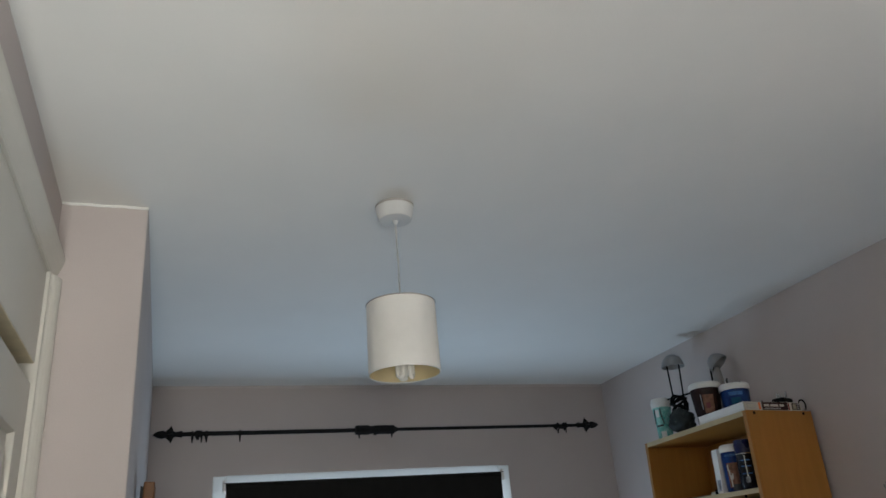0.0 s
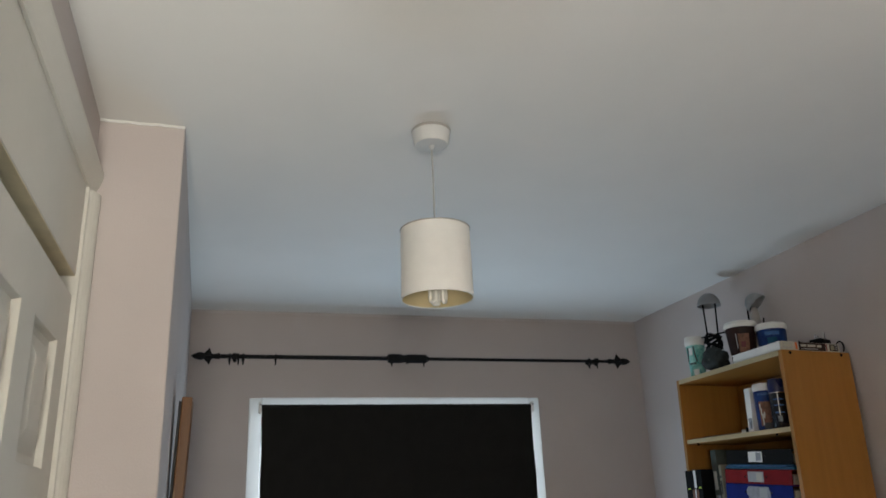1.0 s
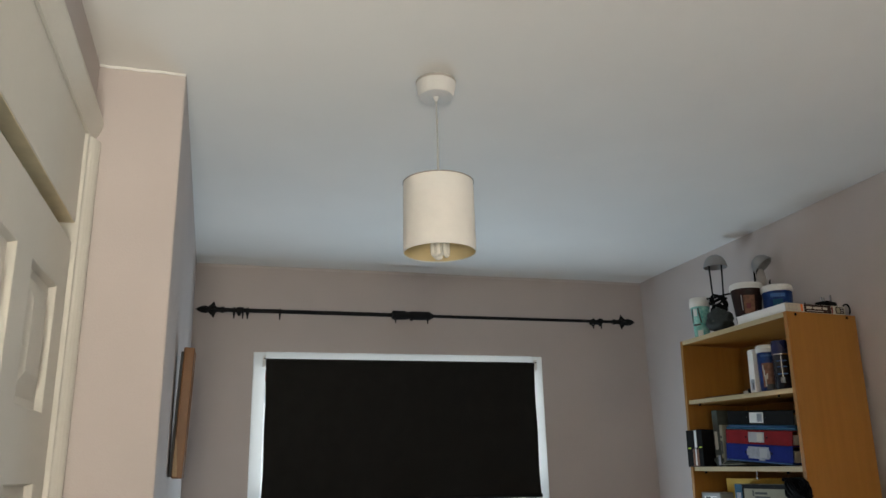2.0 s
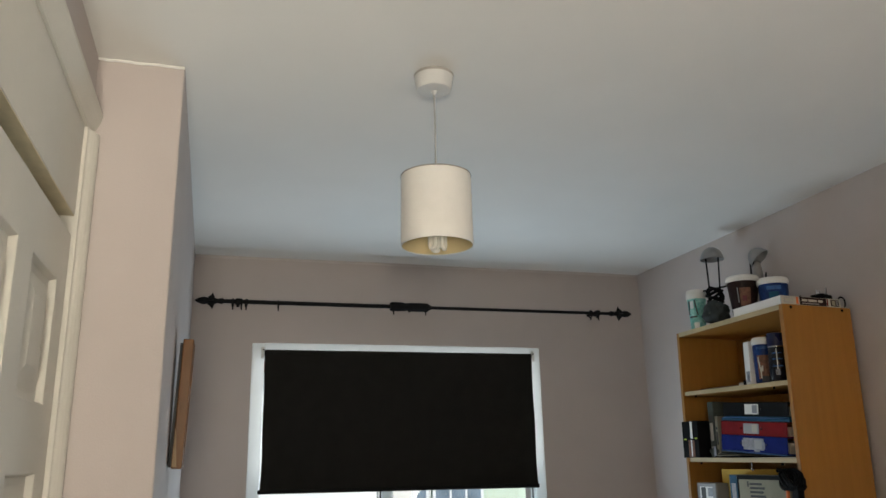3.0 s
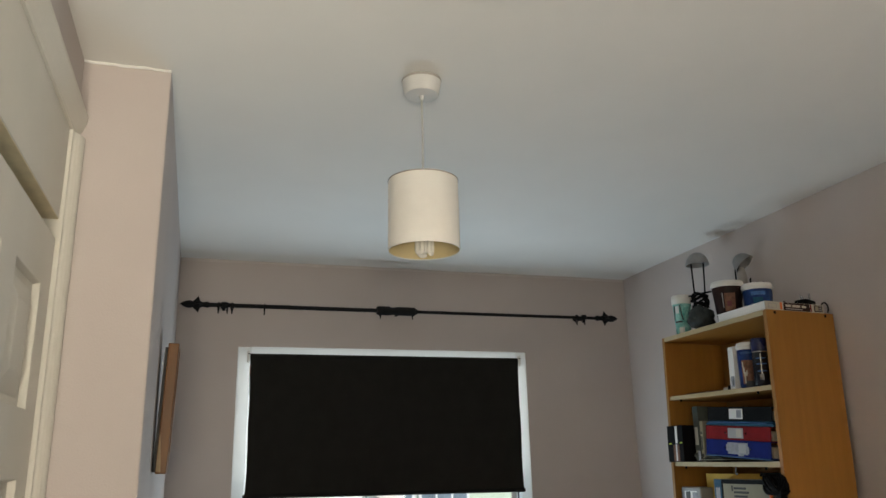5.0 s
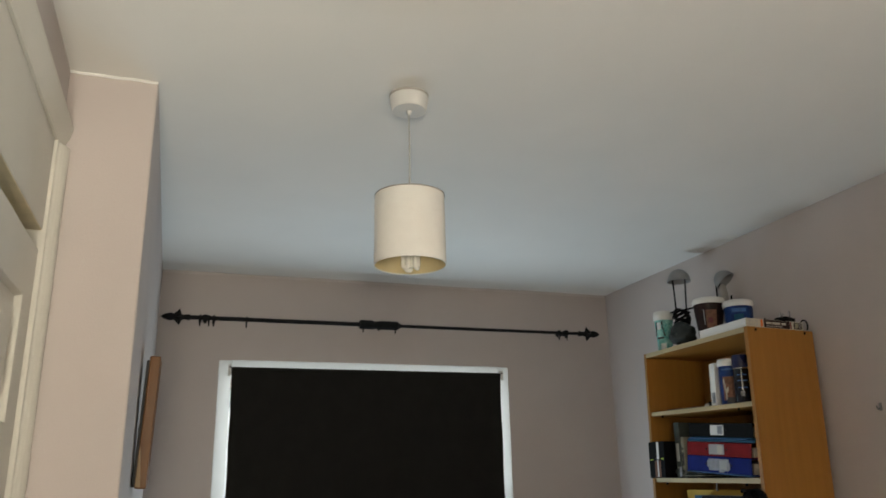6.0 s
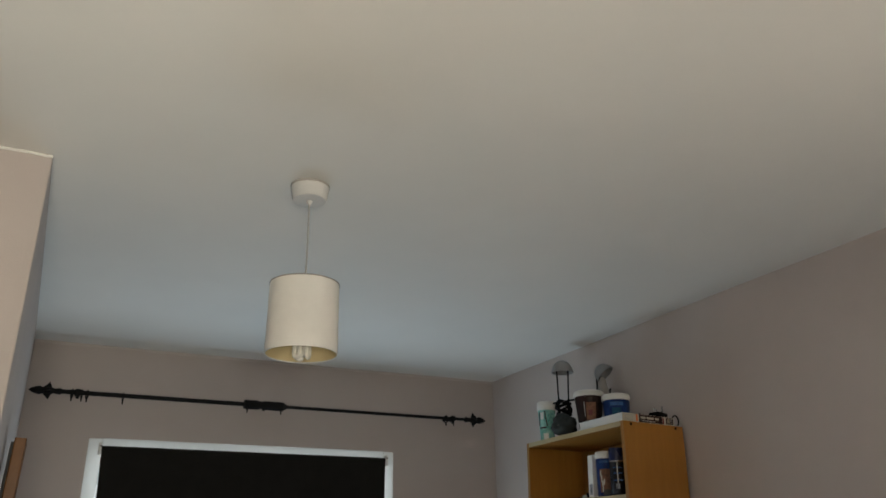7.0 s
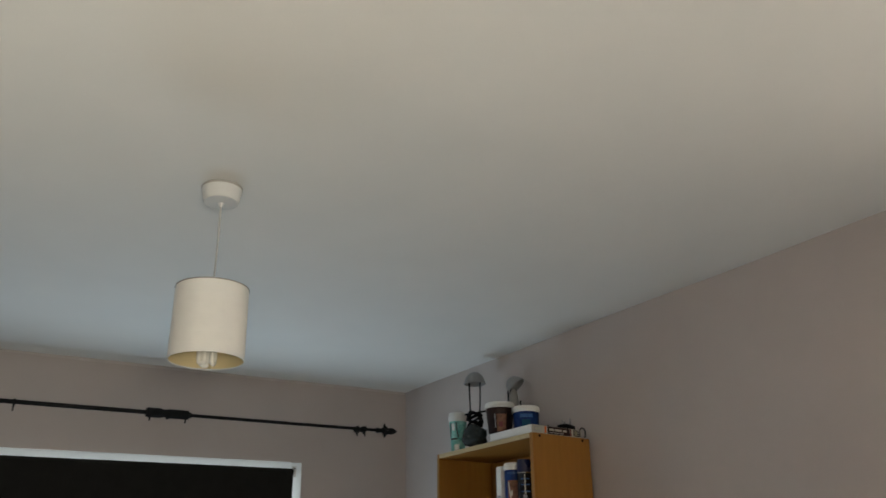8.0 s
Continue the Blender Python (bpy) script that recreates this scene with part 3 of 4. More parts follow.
# the bookcase leans back a little against the wall, its load with it
SETTING = Matrix.Translation((BX0, 0, BTOP)) @ Matrix.Rotation(radians(1.65), 4, "Y") @ Matrix.Translation((-BX0, 0, -BTOP))
case = thing("bookcase", (BX0, BY0, FLOOR), "tall orange beech-veneer bookcase with crowded open shelves", "bookcase")
D, W, HT = BX1 - BX0, BY1 - BY0, BTOP - FLOOR


def panel(name, x0, y0, z0, x1, y1, z1, mat, lip=None):
    """A board whose front edge carries a thin paler lipping."""
    ob = part(name, box(x0 + 0.002, y0, z0, x1, y1, z1, 0.0008), mat, case)
    part("lipping", box(x0, y0 + 0.0003, z0 + 0.0003, x0 + 0.002, y1 - 0.0003, z1 - 0.0003), lip or M_LIP, ob)
    return ob


side = panel("side", 0, 0, 0.006, D, 0.016, HT - 0.0005, M_BEECH, M_LIPV)
panel("side", 0, W - 0.016, 0.006, D, W, HT - 0.0005, M_BEECH, M_LIPV)
panel("top", 0, 0.0165, HT - 0.018, D, W - 0.0165, HT, M_BEECHH)
part("back", box(D - 0.006, 0.0165, 0.02, D - 0.001, W - 0.0165, HT - 0.019), M_BEECH, case)
for z in (SH1, SH2, 1.18, 0.86, 0.52, 0.10):
    sh = panel("shelf", 0.006, 0.0168, z - FLOOR - 0.016, D - 0.007, W - 0.0168, z - FLOOR, M_BEECHH)
    if z in SAG:
        hold = Matrix.Translation((0, W / 2, z - FLOOR))
        sh.matrix_local = hold @ Matrix.Rotation(math.atan(SAG[z]), 4, "X") @ hold.inverted()
    for y in (0.10, W - 0.08):
        part("shelf_peg", lathe([(0, 0), (0.004, 0), (0.004, -0.008), (0, -0.008)], 10, (0.014, y, z - FLOOR - 0.0165)), M_BLACK, sh)
for x in (0.035, D - 0.035):
    scr = lathe([(0, 0), (0.0055, 0), (0.0045, 0.0015), (0, 0.002)], 12)
    bmesh.ops.rotate(scr, verts=scr.verts[:], cent=(0, 0, 0), matrix=Matrix.Rotation(radians(90), 3, "X"))
    bmesh.ops.translate(scr, verts=scr.verts[:], vec=(x, 0.0002, HT - 0.010))
    part("screw", scr, M_BLACK, side, "black screw head")


def on_shelf(z, y):
    """Height of a sloping shelf's surface at a place along it."""
    return z + 0.0005 + SAG[z] * (y - (BY0 + BY1) / 2)


# ---- things on top of the bookcase ----
def shift(bm, x=0, y=0, z=0):
    bmesh.ops.translate(bm, verts=bm.verts[:], vec=(x, y, z))
    return bm


def bars(parent, x, y0, y1, z0, z1, lines, material, depth=0.0006, seed=1):
    """Unreadable lines of writing as plain bars on a face that looks along -x."""
    rnd = random.Random(seed)
    step = (z1 - z0) / lines
    for i in range(lines):
        z = z1 - (i + 0.5) * step
        e = y1 - (y1 - y0) * rnd.uniform(0.55, 1.0)
        part("writing", box(x - depth, e, z - 0.27 * step, x, y1, z + 0.27 * step), material, parent)


def band(r0, r1, z0, z1, a0, a1, off=0.0006, seg=14):
    """A curved label patch on a round tub, between two angles in degrees."""
    b = bmesh.new()
    cols = []
    for i in range(seg + 1):
        a = radians(a0 + (a1 - a0) * i / seg)
        c, s = math.cos(a), math.sin(a)
        cols.append([b.verts.new((r * c, r * s, z)) for r, z in ((r0 + off, z0), (r1 + off, z1), (r1 - 0.0005, z1), (r0 - 0.0005, z0))])
    for p, q in zip(cols, cols[1:]):
        for k in range(4):
            b.faces.new((p[k], q[k], q[(k + 1) % 4], p[(k + 1) % 4]))
    b.faces.new(cols[0])
    b.faces.new(cols[-1])
    bmesh.ops.recalc_face_normals(b, faces=b.faces[:])
    return b


def tub(name, at, r0, r1, h, lid_h, body_mat, label, lid_r=0.003):
    """A moulded tub with a rolled rim and a pressed lid."""
    ob = thing(name, at, label, "tub")
    body = part("body", lathe([(0, 0), (r0 - 0.004, 0), (r0, 0.004), (r1, h - lid_h), (0, h - lid_h)], 36), body_mat, ob, smooth=True)
    R_ = r1 + lid_r
    part("lid", lathe([(r1 - 0.001, h - lid_h - 0.002), (R_, h - lid_h - 0.002), (R_ + 0.001, h - lid_h * 0.6), (R_ + 0.0015, h - lid_h * 0.5),
                       (R_, h - lid_h * 0.4), (R_ - 0.001, h - 0.003), (R_ - 0.004, h), (R_ - 0.010, h - 0.001), (R_ - 0.013, h - 0.004), (0, h - 0.004)], 40),
         M_PLAST, ob, "white plastic lid", smooth=True)
    return ob, body


T = BTOP + 0.0003
wipes, wb = tub("wipes_tub", (1.990, 3.204, T), 0.028, 0.0375, 0.176, 0.036, M_TURQ, "turquoise and white printed plastic tub on the bookcase")


def swoosh(z0, z1, a0, a1, thick):
    """A dark curved stroke printed round a tapered tub."""
    pts = []
    for k in range(9):
        f = k / 8
        a, z = radians(a0 + (a1 - a0) * f), z0 + (z1 - z0) * (f ** 1.6)
        rr = 0.028 + 0.0095 * z / 0.140
        pts.append((rr * math.cos(a), rr * math.sin(a), z))
    return tube(pts, thick, 6)


part("print", swoosh(0.075, 0.130, 168, 182, 0.0030), M_INK, wb)
part("print", swoosh(0.070, 0.132, 240, 222, 0.0028), M_INK, wb)
part("print", band(0.0321, 0.0326, 0.060, 0.067, 172, 232), M_INK, wb)
# white patch painted on for the tub's highlight
part("print", band(0.0347, 0.0367, 0.098, 0.128, 188, 214), M_CARD, wb)
part("print", band(0.0286, 0.0308, 0.008, 0.040, 205, 245), M_PLAST, wb)
part("flip_tab", box(-0.014, -0.010, 0.1715, 0.012, 0.009, 0.181, 0.002), M_BLACK, wipes)

brown, bb = tub("brown_tub", (1.996, 2.912, T), 0.041, 0.0565, 0.166, 0.021, M_BROWN, "dark brown tapered tub with a white lid on the bookcase")
part("print", band(0.0460, 0.0535, 0.048, 0.116, 218, 262), M_PINKPR, bb, "tan printed picture")
part("print", band(0.0470, 0.0535, 0.062, 0.118, 209, 213), M_LAMP, bb)
part("print", band(0.0478, 0.0500, 0.066, 0.086, 228, 246, 0.0012), M_MAROON, bb)

# big flat book, spine to the end of the case
book = thing("thick_book", (1.910, 2.612, T), "thick white paperback manual lying flat on the bookcase", "book")
BH = 0.029
part("cover", box(0, 0, 0, 0.240, 0.262, 0.0018), M_CARD, book)
part("cover", box(0, 0, BH - 0.0018, 0.240, 0.262, BH), M_CARD, book)
part("paper_block", box(0.003, 0.0035, 0.0019, 0.237, 0.258, BH - 0.0019), M_CARD, book)
# spine in the darker paper colour, for the shade on that end
spine = part("spine", box(0, -0.0012, 0, 0.240, 0.003, BH, 0.0006), M_PAPER, book, "printed spine")
part("print", box(0.012, -0.0017, 0.006, 0.046, -0.0012, BH - 0.006), M_GREY, spine)
part("print", box(0.014, -0.0020, 0.008, 0.044, -0.0016, BH - 0.008), M_PAPER, spine)
part("print", box(0.060, -0.0019, 0.003, 0.068, -0.0012, BH - 0.002), M_ORANGE, spine)
part("print", box(0.074, -0.0019, 0.001, 0.182, -0.0012, BH - 0.001), M_BROWN, spine)
for x0, x1 in ((0.082, 0.104), (0.109, 0.142), (0.148, 0.166)):
    part("writing", box(x0, -0.0025, 0.013, x1, -0.0019, 0.021), M_PAPER, spine)
part("writing", box(0.082, -0.0025, 0.005, 0.150, -0.0019, 0.008), M_GREY, spine)
part("print", box(0.184, -0.0019, 0.002, 0.189, -0.0012, BH - 0.002), M_RED, spine)
part("print", box(0.200, -0.0017, 0.003, 0.234, -0.0012, BH - 0.003), M_BROWN, spine)
part("print", box(0.204, -0.0020, 0.006, 0.218, -0.0016, BH - 0.006), M_CREAM, spine)
for z in (0.007, 0.014, 0.021):
    part("writing", box(0.221, -0.0021, z, 0.231, -0.0016, z + 0.003), M_GREY, spine)

blue, bl = tub("blue_tub", (2.060, 2.825, T + BH + 0.0003), 0.049, 0.0520, 0.114, 0.022, M_BLUE, "blue printed tub with a white lid standing on the book")
part("print", band(0.0512, 0.0516, 0.066, 0.080, 205, 262), M_LBLUE, bl)
part("print", band(0.0502, 0.0510, 0.030, 0.058, 212, 250), M_TEAL, bl)
part("print", band(0.0494, 0.0502, 0.006, 0.030, 215, 245), M_INK, bl)

clip = thing("dark_clips", (2.062, 2.825, T + BH + 0.1100), "small dark oddments lying on the blue tub lid", "clip")
part("clip", shift(blob(0.012, (0.012, -0.012, 0.008), (1.5, 1, 0.7), 0.4, 3.0, 2)), M_BLACK, clip)
part("clip", blob(0.009, (-0.010, -0.020, 0.006), (1.2, 1, 0.7), 0.4, 7.0, 2), M_BROWN, clip)
part("pin", tube([(-0.016, 0.012, 0.001), (-0.017, 0.012, 0.026), (-0.014, 0.012, 0.032)], 0.003, 8), M_BLACK, clip)

# three-pin plug, pins upward
plug = thing("mains_plug", (2.106, 2.645, T + BH + 0.0003), "black three-pin mains plug lying pins up on the book", "plug", turn=20)
pb = part("body", box(-0.032, -0.024, 0, 0.032, 0.024, 0.020, 0.006, seg=2), M_BLACK, plug)
for x, y, w, h in ((-0.014, 0.006, 0.007, 0.018), (0.004, 0.008, 0.007, 0.017), (0.020, -0.008, 0.008, 0.027)):
    part("pin", box(x - w / 2, y - 0.002, 0.020, x + w / 2, y + 0.002, 0.020 + h, 0.0008), M_CHROME, plug, "brass-coloured pin")
part("cable", tube([(0.030, 0, 0.010), (0.020, 0.03, 0.008), (-0.02, 0.05, 0.006), (-0.07, 0.035, 0.005), (-0.10, 0.02, 0.005)], 0.0035, 8), M_BLACK, plug, smooth=True)

loop = thing("cable_loop", (2.166, 2.622, T), "small black wire loop standing on the bookcase edge", "loop", turn=-20)
pts = [(0.012 * math.cos(radians(a)), 0, 0.021 + 0.020 * math.sin(radians(a))) for a in range(-80, 270, 15)]
part("wire", tube(pts, 0.0026, 8), M_BLACK, loop, smooth=True)
part("foot", box(-0.006, -0.005, 0, 0.006, 0.005, 0.006, 0.001), M_GREY, loop)

# dark net bag with a tangle of cable on it
bag = thing("netting_bag", (1.948, 3.022, T), "dark grey-green netting bag slumped on the bookcase", "bag")
part("bag", blob(0.052, (0, 0, 0.046), (0.92, 1.05, 0.92), 0.26, 5.0, 4), M_BAGF, bag, smooth=True)
# paler lump standing for the highlight on the bag
part("bag_gleam", blob(0.020, (-0.028, -0.014, 0.042), (0.7, 1.0, 0.9), 0.3, 9.0, 3), M_GREEN, bag)
tangle = thing("cable_tangle", (1.951, 3.024, T + 0.078), "tangle of thin black cable piled on the netting bag", "cable")
rnd = random.Random(4)
for k in range(7):
    ph, rx, ry = rnd.uniform(0, 6.28), rnd.uniform(0.020, 0.038), rnd.uniform(0.020, 0.040)
    zz = 0.012 + 0.010 * k
    pts = [(rx * math.cos(ph + a * 0.42) + rnd.uniform(-0.004, 0.004), ry * math.sin(ph + a * 0.42) + rnd.uniform(-0.004, 0.004),
            min(0.075, zz * 0.8 + 0.010 * math.sin(a * 0.8 + ph))) for a in range(15)]
    part("loop", tube(pts, 0.0042, 6), M_BLACK, tangle, smooth=True)
part("loop", tube([(-0.03, 0.03, 0.06), (0.0, 0.0, 0.066), (0.03, -0.03, 0.071), (0.06, -0.065, 0.080)], 0.0035, 6), M_BLACK, tangle, smooth=True)


def dome(r, h, seg=28, wall=0.002):
    prof = [(r * math.cos(radians(a)), h * math.sin(radians(a))) for a in range(0, 90, 10)] + [(0, h)]
    inner = [((r - wall) * math.cos(radians(a)), (h - wall) * math.sin(radians(a))) for a in range(0, 90, 10)] + [(0, h - wall)]
    return lathe(inner[::-1] + prof, seg)


def desk_lamp(at, turn, shade_at, tilt, r, label, arm=0.0, gap=0.026):
    """A small folding lamp: round foot, two telescopic rods and a domed head."""
    ob = thing("desk_lamp", at, label, "desk lamp", "folding lamps on the bookcase", turn)
    part("base", lathe([(0, 0), (0.040, 0), (0.041, 0.006), (0.036, 0.016), (0.012, 0.022), (0, 0.022)], 28), M_GREY, ob, smooth=True)
    sx, sz = shade_at
    for s in (-1, 1):
        part("rod", tube([(0.010 * s, 0.0, 0.018), (0.8 * gap * s + 0.4 * (sx + arm), 0, 0.5 * sz), (gap * s + sx + arm, 0, sz + 0.006)], 0.0034, 8), M_BLACK, ob, smooth=True)
    head = dome(r, r * 1.12)
    m = Matrix.Translation((sx, 0, sz)) @ Matrix.Rotation(radians(tilt), 4, "Y")
    bmesh.ops.transform(head, matrix=m, verts=head.verts[:])
    hd = part("head", head, M_LAMP, ob, "grey domed head", smooth=True)
    rim = lathe([(r - 0.002, -0.003), (r + 0.0015, -0.003), (r + 0.0015, 0.003), (r - 0.002, 0.003), (r - 0.002, -0.003)], 28)
    bmesh.ops.transform(rim, matrix=m, verts=rim.verts[:])
    part("rim", rim, M_LAMP, hd, smooth=True)
    return ob


desk_lamp((2.078, 3.198, T), -52, (0.0, 0.318), 0, 0.047, "grey folding desk lamp standing upright behind the tubs")
tipped = desk_lamp((2.120, 3.008, T), -52, (0.034, 0.272), -42, 0.041, "grey folding desk lamp with its domed head tipped over", -0.030, 0.006)
part("neck", lathe([(0, 0.160), (0.016, 0.160), (0.020, 0.185), (0.019, 0.215), (0.014, 0.245), (0.008, 0.258), (0, 0.260)], 20, (0.022, 0.0, 0)), M_NECK, tipped, "pale frosted plastic neck", smooth=True)

# ---- first shelf ----
carton = thing("white_carton", (1.922, 2.822, on_shelf(SH1, 2.822)), "narrow white cardboard carton standing on the shelf", "carton", turn=-6, lean=(1.2, 0))
part("carton", box(0, 0, 0, 0.062, 0.034, 0.150, 0.0015), M_CARD, carton)
part("label", box(-0.0006, 0.004, 0.008, 0, 0.026, 0.046), M_SILVER, carton, "grey printed patch")
part("print", box(-0.0010, 0.010, 0.014, -0.0006, 0.015, 0.034), M_INK, carton)
part("flap", box(0.004, 0.002, 0.1501, 0.058, 0.032, 0.1512), M_CARD, carton)
feed, fb = tub("pet_food_tub", (1.956, 2.787, on_shelf(SH1, 2.787)), 0.032, 0.034, 0.160, 0.024, M_BLUE, "blue tub with a white lid and brown animal picture", 0.002)
part("print", band(0.0322, 0.0334, 0.014, 0.096, 192, 262), M_PINKPR, fb, "brown printed picture")
for z0, z1, a0, a1 in ((0.070, 0.090, 196, 203), (0.050, 0.072, 200, 208), (0.040, 0.054, 204, 222), (0.016, 0.044, 206, 213), (0.046, 0.060, 216, 224)):
    part("print", band(0.0320 + 0.013 * z0, 0.0320 + 0.013 * z1, z0, z1, a0, a1, 0.0012), M_PAPER, fb)
for a in range(192, 250, 9):
    part("writing", band(0.0338, 0.0339, 0.118, 0.126, a, a + 6), M_LBLUE, fb)
part("print", band(0.0321, 0.0324, 0.004, 0.024, 210, 262, 0.0011), M_INK, fb)
bottle = thing("navy_bottle", (1.953, 2.714, on_shelf(SH1, 2.714)), "glossy navy cylindrical bottle with a shiny cap", "bottle")
part("body", lathe([(0, 0), (0.027, 0), (0.0290, 0.003), (0.0290, 0.113), (0.027, 0.118), (0, 0.118)], 36), M_NAVYDARK, bottle, smooth=True)
part("cap", lathe([(0, 0.1175), (0.0280, 0.1175), (0.0290, 0.121), (0.0287, 0.162), (0.0270, 0.166), (0, 0.166)], 36), M_NAVY, bottle, "blue screw cap", smooth=True)
part("collar", lathe([(0.0275, 0.1165), (0.0297, 0.1165), (0.0297, 0.1200), (0.0275, 0.1200), (0.0275, 0.1165)], 36), M_CHROME, bottle, "silver ring", smooth=True)
# silver patch low down; the white stripe is the bottle's highlight, painted on
part("label", band(0.0290, 0.0290, 0.022, 0.040, 213, 240), M_SILVER, bottle)
part("label", band(0.0290, 0.0290, 0.042, 0.112, 226, 231), M_CARD, bottle, "bottle's highlight painted as a white stripe")
for z in (0.050, 0.074, 0.094):
    part("print", band(0.0290, 0.0290, z, z + 0.0035, 200, 262), M_LBLUE, bottle)
part("print", band(0.0290, 0.0290, 0.024, 0.030, 218, 222, 0.0012), M_INK, bottle)
env = thing("brown_envelope", (1.935, 2.900, on_shelf(SH1, 2.900)), "flat brown envelope lying on the shelf", "envelope", turn=3, lean=(1.2, 0))
part("envelope", box(0, 0, 0, 0.16, 0.23, 0.004, 0.0012), M_BROWN, env)
part("flap", box(0.002, 0.03, 0.0041, 0.06, 0.20, 0.0052), M_PINKPR, env)
blk = thing("small_box", (1.926, 2.858, on_shelf(SH1, 2.858)), "small black and white box on the shelf", "box")
part("box", box(0, 0, 0, 0.03, 0.014, 0.017, 0.001), M_BLACK, blk)
part("label", box(0.0, 0.0145, 0, 0.03, 0.040, 0.011, 0.001), M_PAPER, blk)

# ---- second shelf: stacked files ----
loose = thing("loose_papers", (1.918, 2.640, on_shelf(SH2, 2.640)), "loose and folded papers spread beneath the stacked files", "papers")
for i in range(3):
    part("sheet", box(0.004 * i, 0.01 * i, 0.0022 * i, 0.19 + 0.004 * i, 0.44 - 0.02 * i, 0.0022 * i + 0.0019), (M_PAPER, M_BLACK, M_BLACK)[i], loose)
for i in range(5):
    part("folded_sheet", box(-0.004 + 0.003 * i, 0.270 + 0.012 * i, 0.0068 + 0.0034 * i, 0.15, 0.420 - 0.006 * i, 0.0097 + 0.0034 * i, 0.0008),
         (M_BLACK, M_CREAM, M_BLACK, M_GREEN, M_BLACK)[i], loose)
TILT = 4.0


def ring_file(up, y0, y1, h, material, label, tag, tag_mat, x0=1.922, turn=0.0):
    """A lever-arch file lying in the tilted stack, its spine to the front."""
    ob = thing("ring_binder", (x0, y0 - up * math.sin(radians(TILT)), on_shelf(SH2, 2.67) + 0.0075 + up * math.cos(radians(TILT))), label, "ring binder", "stacked ring binders", turn, (TILT, 0))
    L_ = y1 - y0
    part("cover", box(0.002, 0, 0, 0.235, L_, 0.0025, 0.0006), material, ob)
    part("cover", box(0.002, 0, h - 0.0025, 0.235, L_, h, 0.0006), material, ob)
    sp = part("spine", box(0, 0.002, 0.0005, 0.003, L_ - 0.002, h - 0.0005, 0.0012), material, ob)
    part("paper_block", box(0.012, 0.006, 0.003, 0.220, L_ - 0.010, h * 0.7), M_PAPER, ob)
    lo, hi = tag
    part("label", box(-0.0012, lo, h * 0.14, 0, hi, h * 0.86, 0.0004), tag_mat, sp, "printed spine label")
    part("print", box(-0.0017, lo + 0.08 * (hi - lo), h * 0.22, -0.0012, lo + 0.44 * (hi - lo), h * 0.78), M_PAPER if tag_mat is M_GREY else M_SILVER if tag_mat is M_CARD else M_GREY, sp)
    for y in (lo - 0.014, hi + 0.014):
        hole = lathe([(0, 0), (0.0035, 0), (0.0035, 0.0015), (0, 0.0015)], 12)
        bmesh.ops.rotate(hole, verts=hole.verts[:], cent=(0, 0, 0), matrix=Matrix.Rotation(radians(-90), 3, "Y"))
        part("eyelet", shift(hole, 0, y, h / 2), M_CHROME, sp)
    return ob


low = ring_file(0.0, 2.675, 3.030, 0.055, M_RBLUE, "royal blue ring binder with a torn silver spine label", (0.118, 0.226), M_SILVER)
for y0, y1, z0, z1 in ((0.112, 0.128, 0.012, 0.036), (0.140, 0.170, 0.002, 0.010), (0.205, 0.234, 0.018, 0.040)):
    part("torn_label", box(-0.0010, y0, z0, 0, y1, z1, 0.0004), M_SILVER, low)
part("lower_edge", box(-0.003, 0.004, -0.004, 0.230, 0.352, -0.0005, 0.001), M_LBLUE, low, "pale blue bottom board")
ring_file(0.0555, 2.675, 3.028, 0.048, M_RED, "red ring binder with a silver spine label", (0.140, 0.222), M_GREY, 1.924, 0.4)
teal = thing("teal_wallet", (1.926, 2.656, on_shelf(SH2, 2.67) + 0.0075 + 0.1036), "thin teal plastic document wallet between the binders", "document wallet", lean=(TILT, 0))
part("wallet", box(0, 0, 0, 0.23, 0.365, 0.010, 0.002), M_TEAL, teal)
part("flap", box(-0.003, 0.03, 0.0102, 0.18, 0.35, 0.0135, 0.0015), M_LBLUE, teal)
part("flap", box(-0.001, 0.00, 0.0137, 0.18, 0.34, 0.0165, 0.0012), M_TEAL, teal)
ring_file(0.1210, 2.666, 3.022, 0.049, M_BLACK, "black ring binder with a white spine label", (0.152, 0.226), M_CARD, 1.926, -0.5)

for y, th, h, mt, lab, ln in ((3.052, 0.016, 0.150, M_CREAM, "pale paperback standing upright on the shelf", 2.5), (3.074, 0.032, 0.206, M_GREEN, "grey-green hardback standing upright on the shelf", 3.5)):
    ub = thing("upright_book", (1.934, y, on_shelf(SH2, y)), lab, "book", "books on the shelf", lean=(-ln * 0.3, 0))
    part("cover", box(0, 0, 0, 0.17, 0.002, h, 0.0006), mt, ub)
    part("cover", box(0, th - 0.002, 0, 0.17, th, h, 0.0006), mt, ub)
    sp = part("spine", box(-0.002, 0, 0, 0.0, th, h, 0.0006), mt, ub)
    part("paper_block", box(0.001, 0.0022, 0.003, 0.165, th - 0.0022, h - 0.004), M_PAPER, ub)
    for k, (a, c) in enumerate(((0.12, 0.2), (0.3, 0.62), (0.68, 0.74))):
        part("print", box(-0.0026, th * 0.25, h * a, -0.002, th * 0.8, h * c), (M_CREAM, M_PAPER, M_INK)[k] if mt is M_GREEN else M_INK, sp)

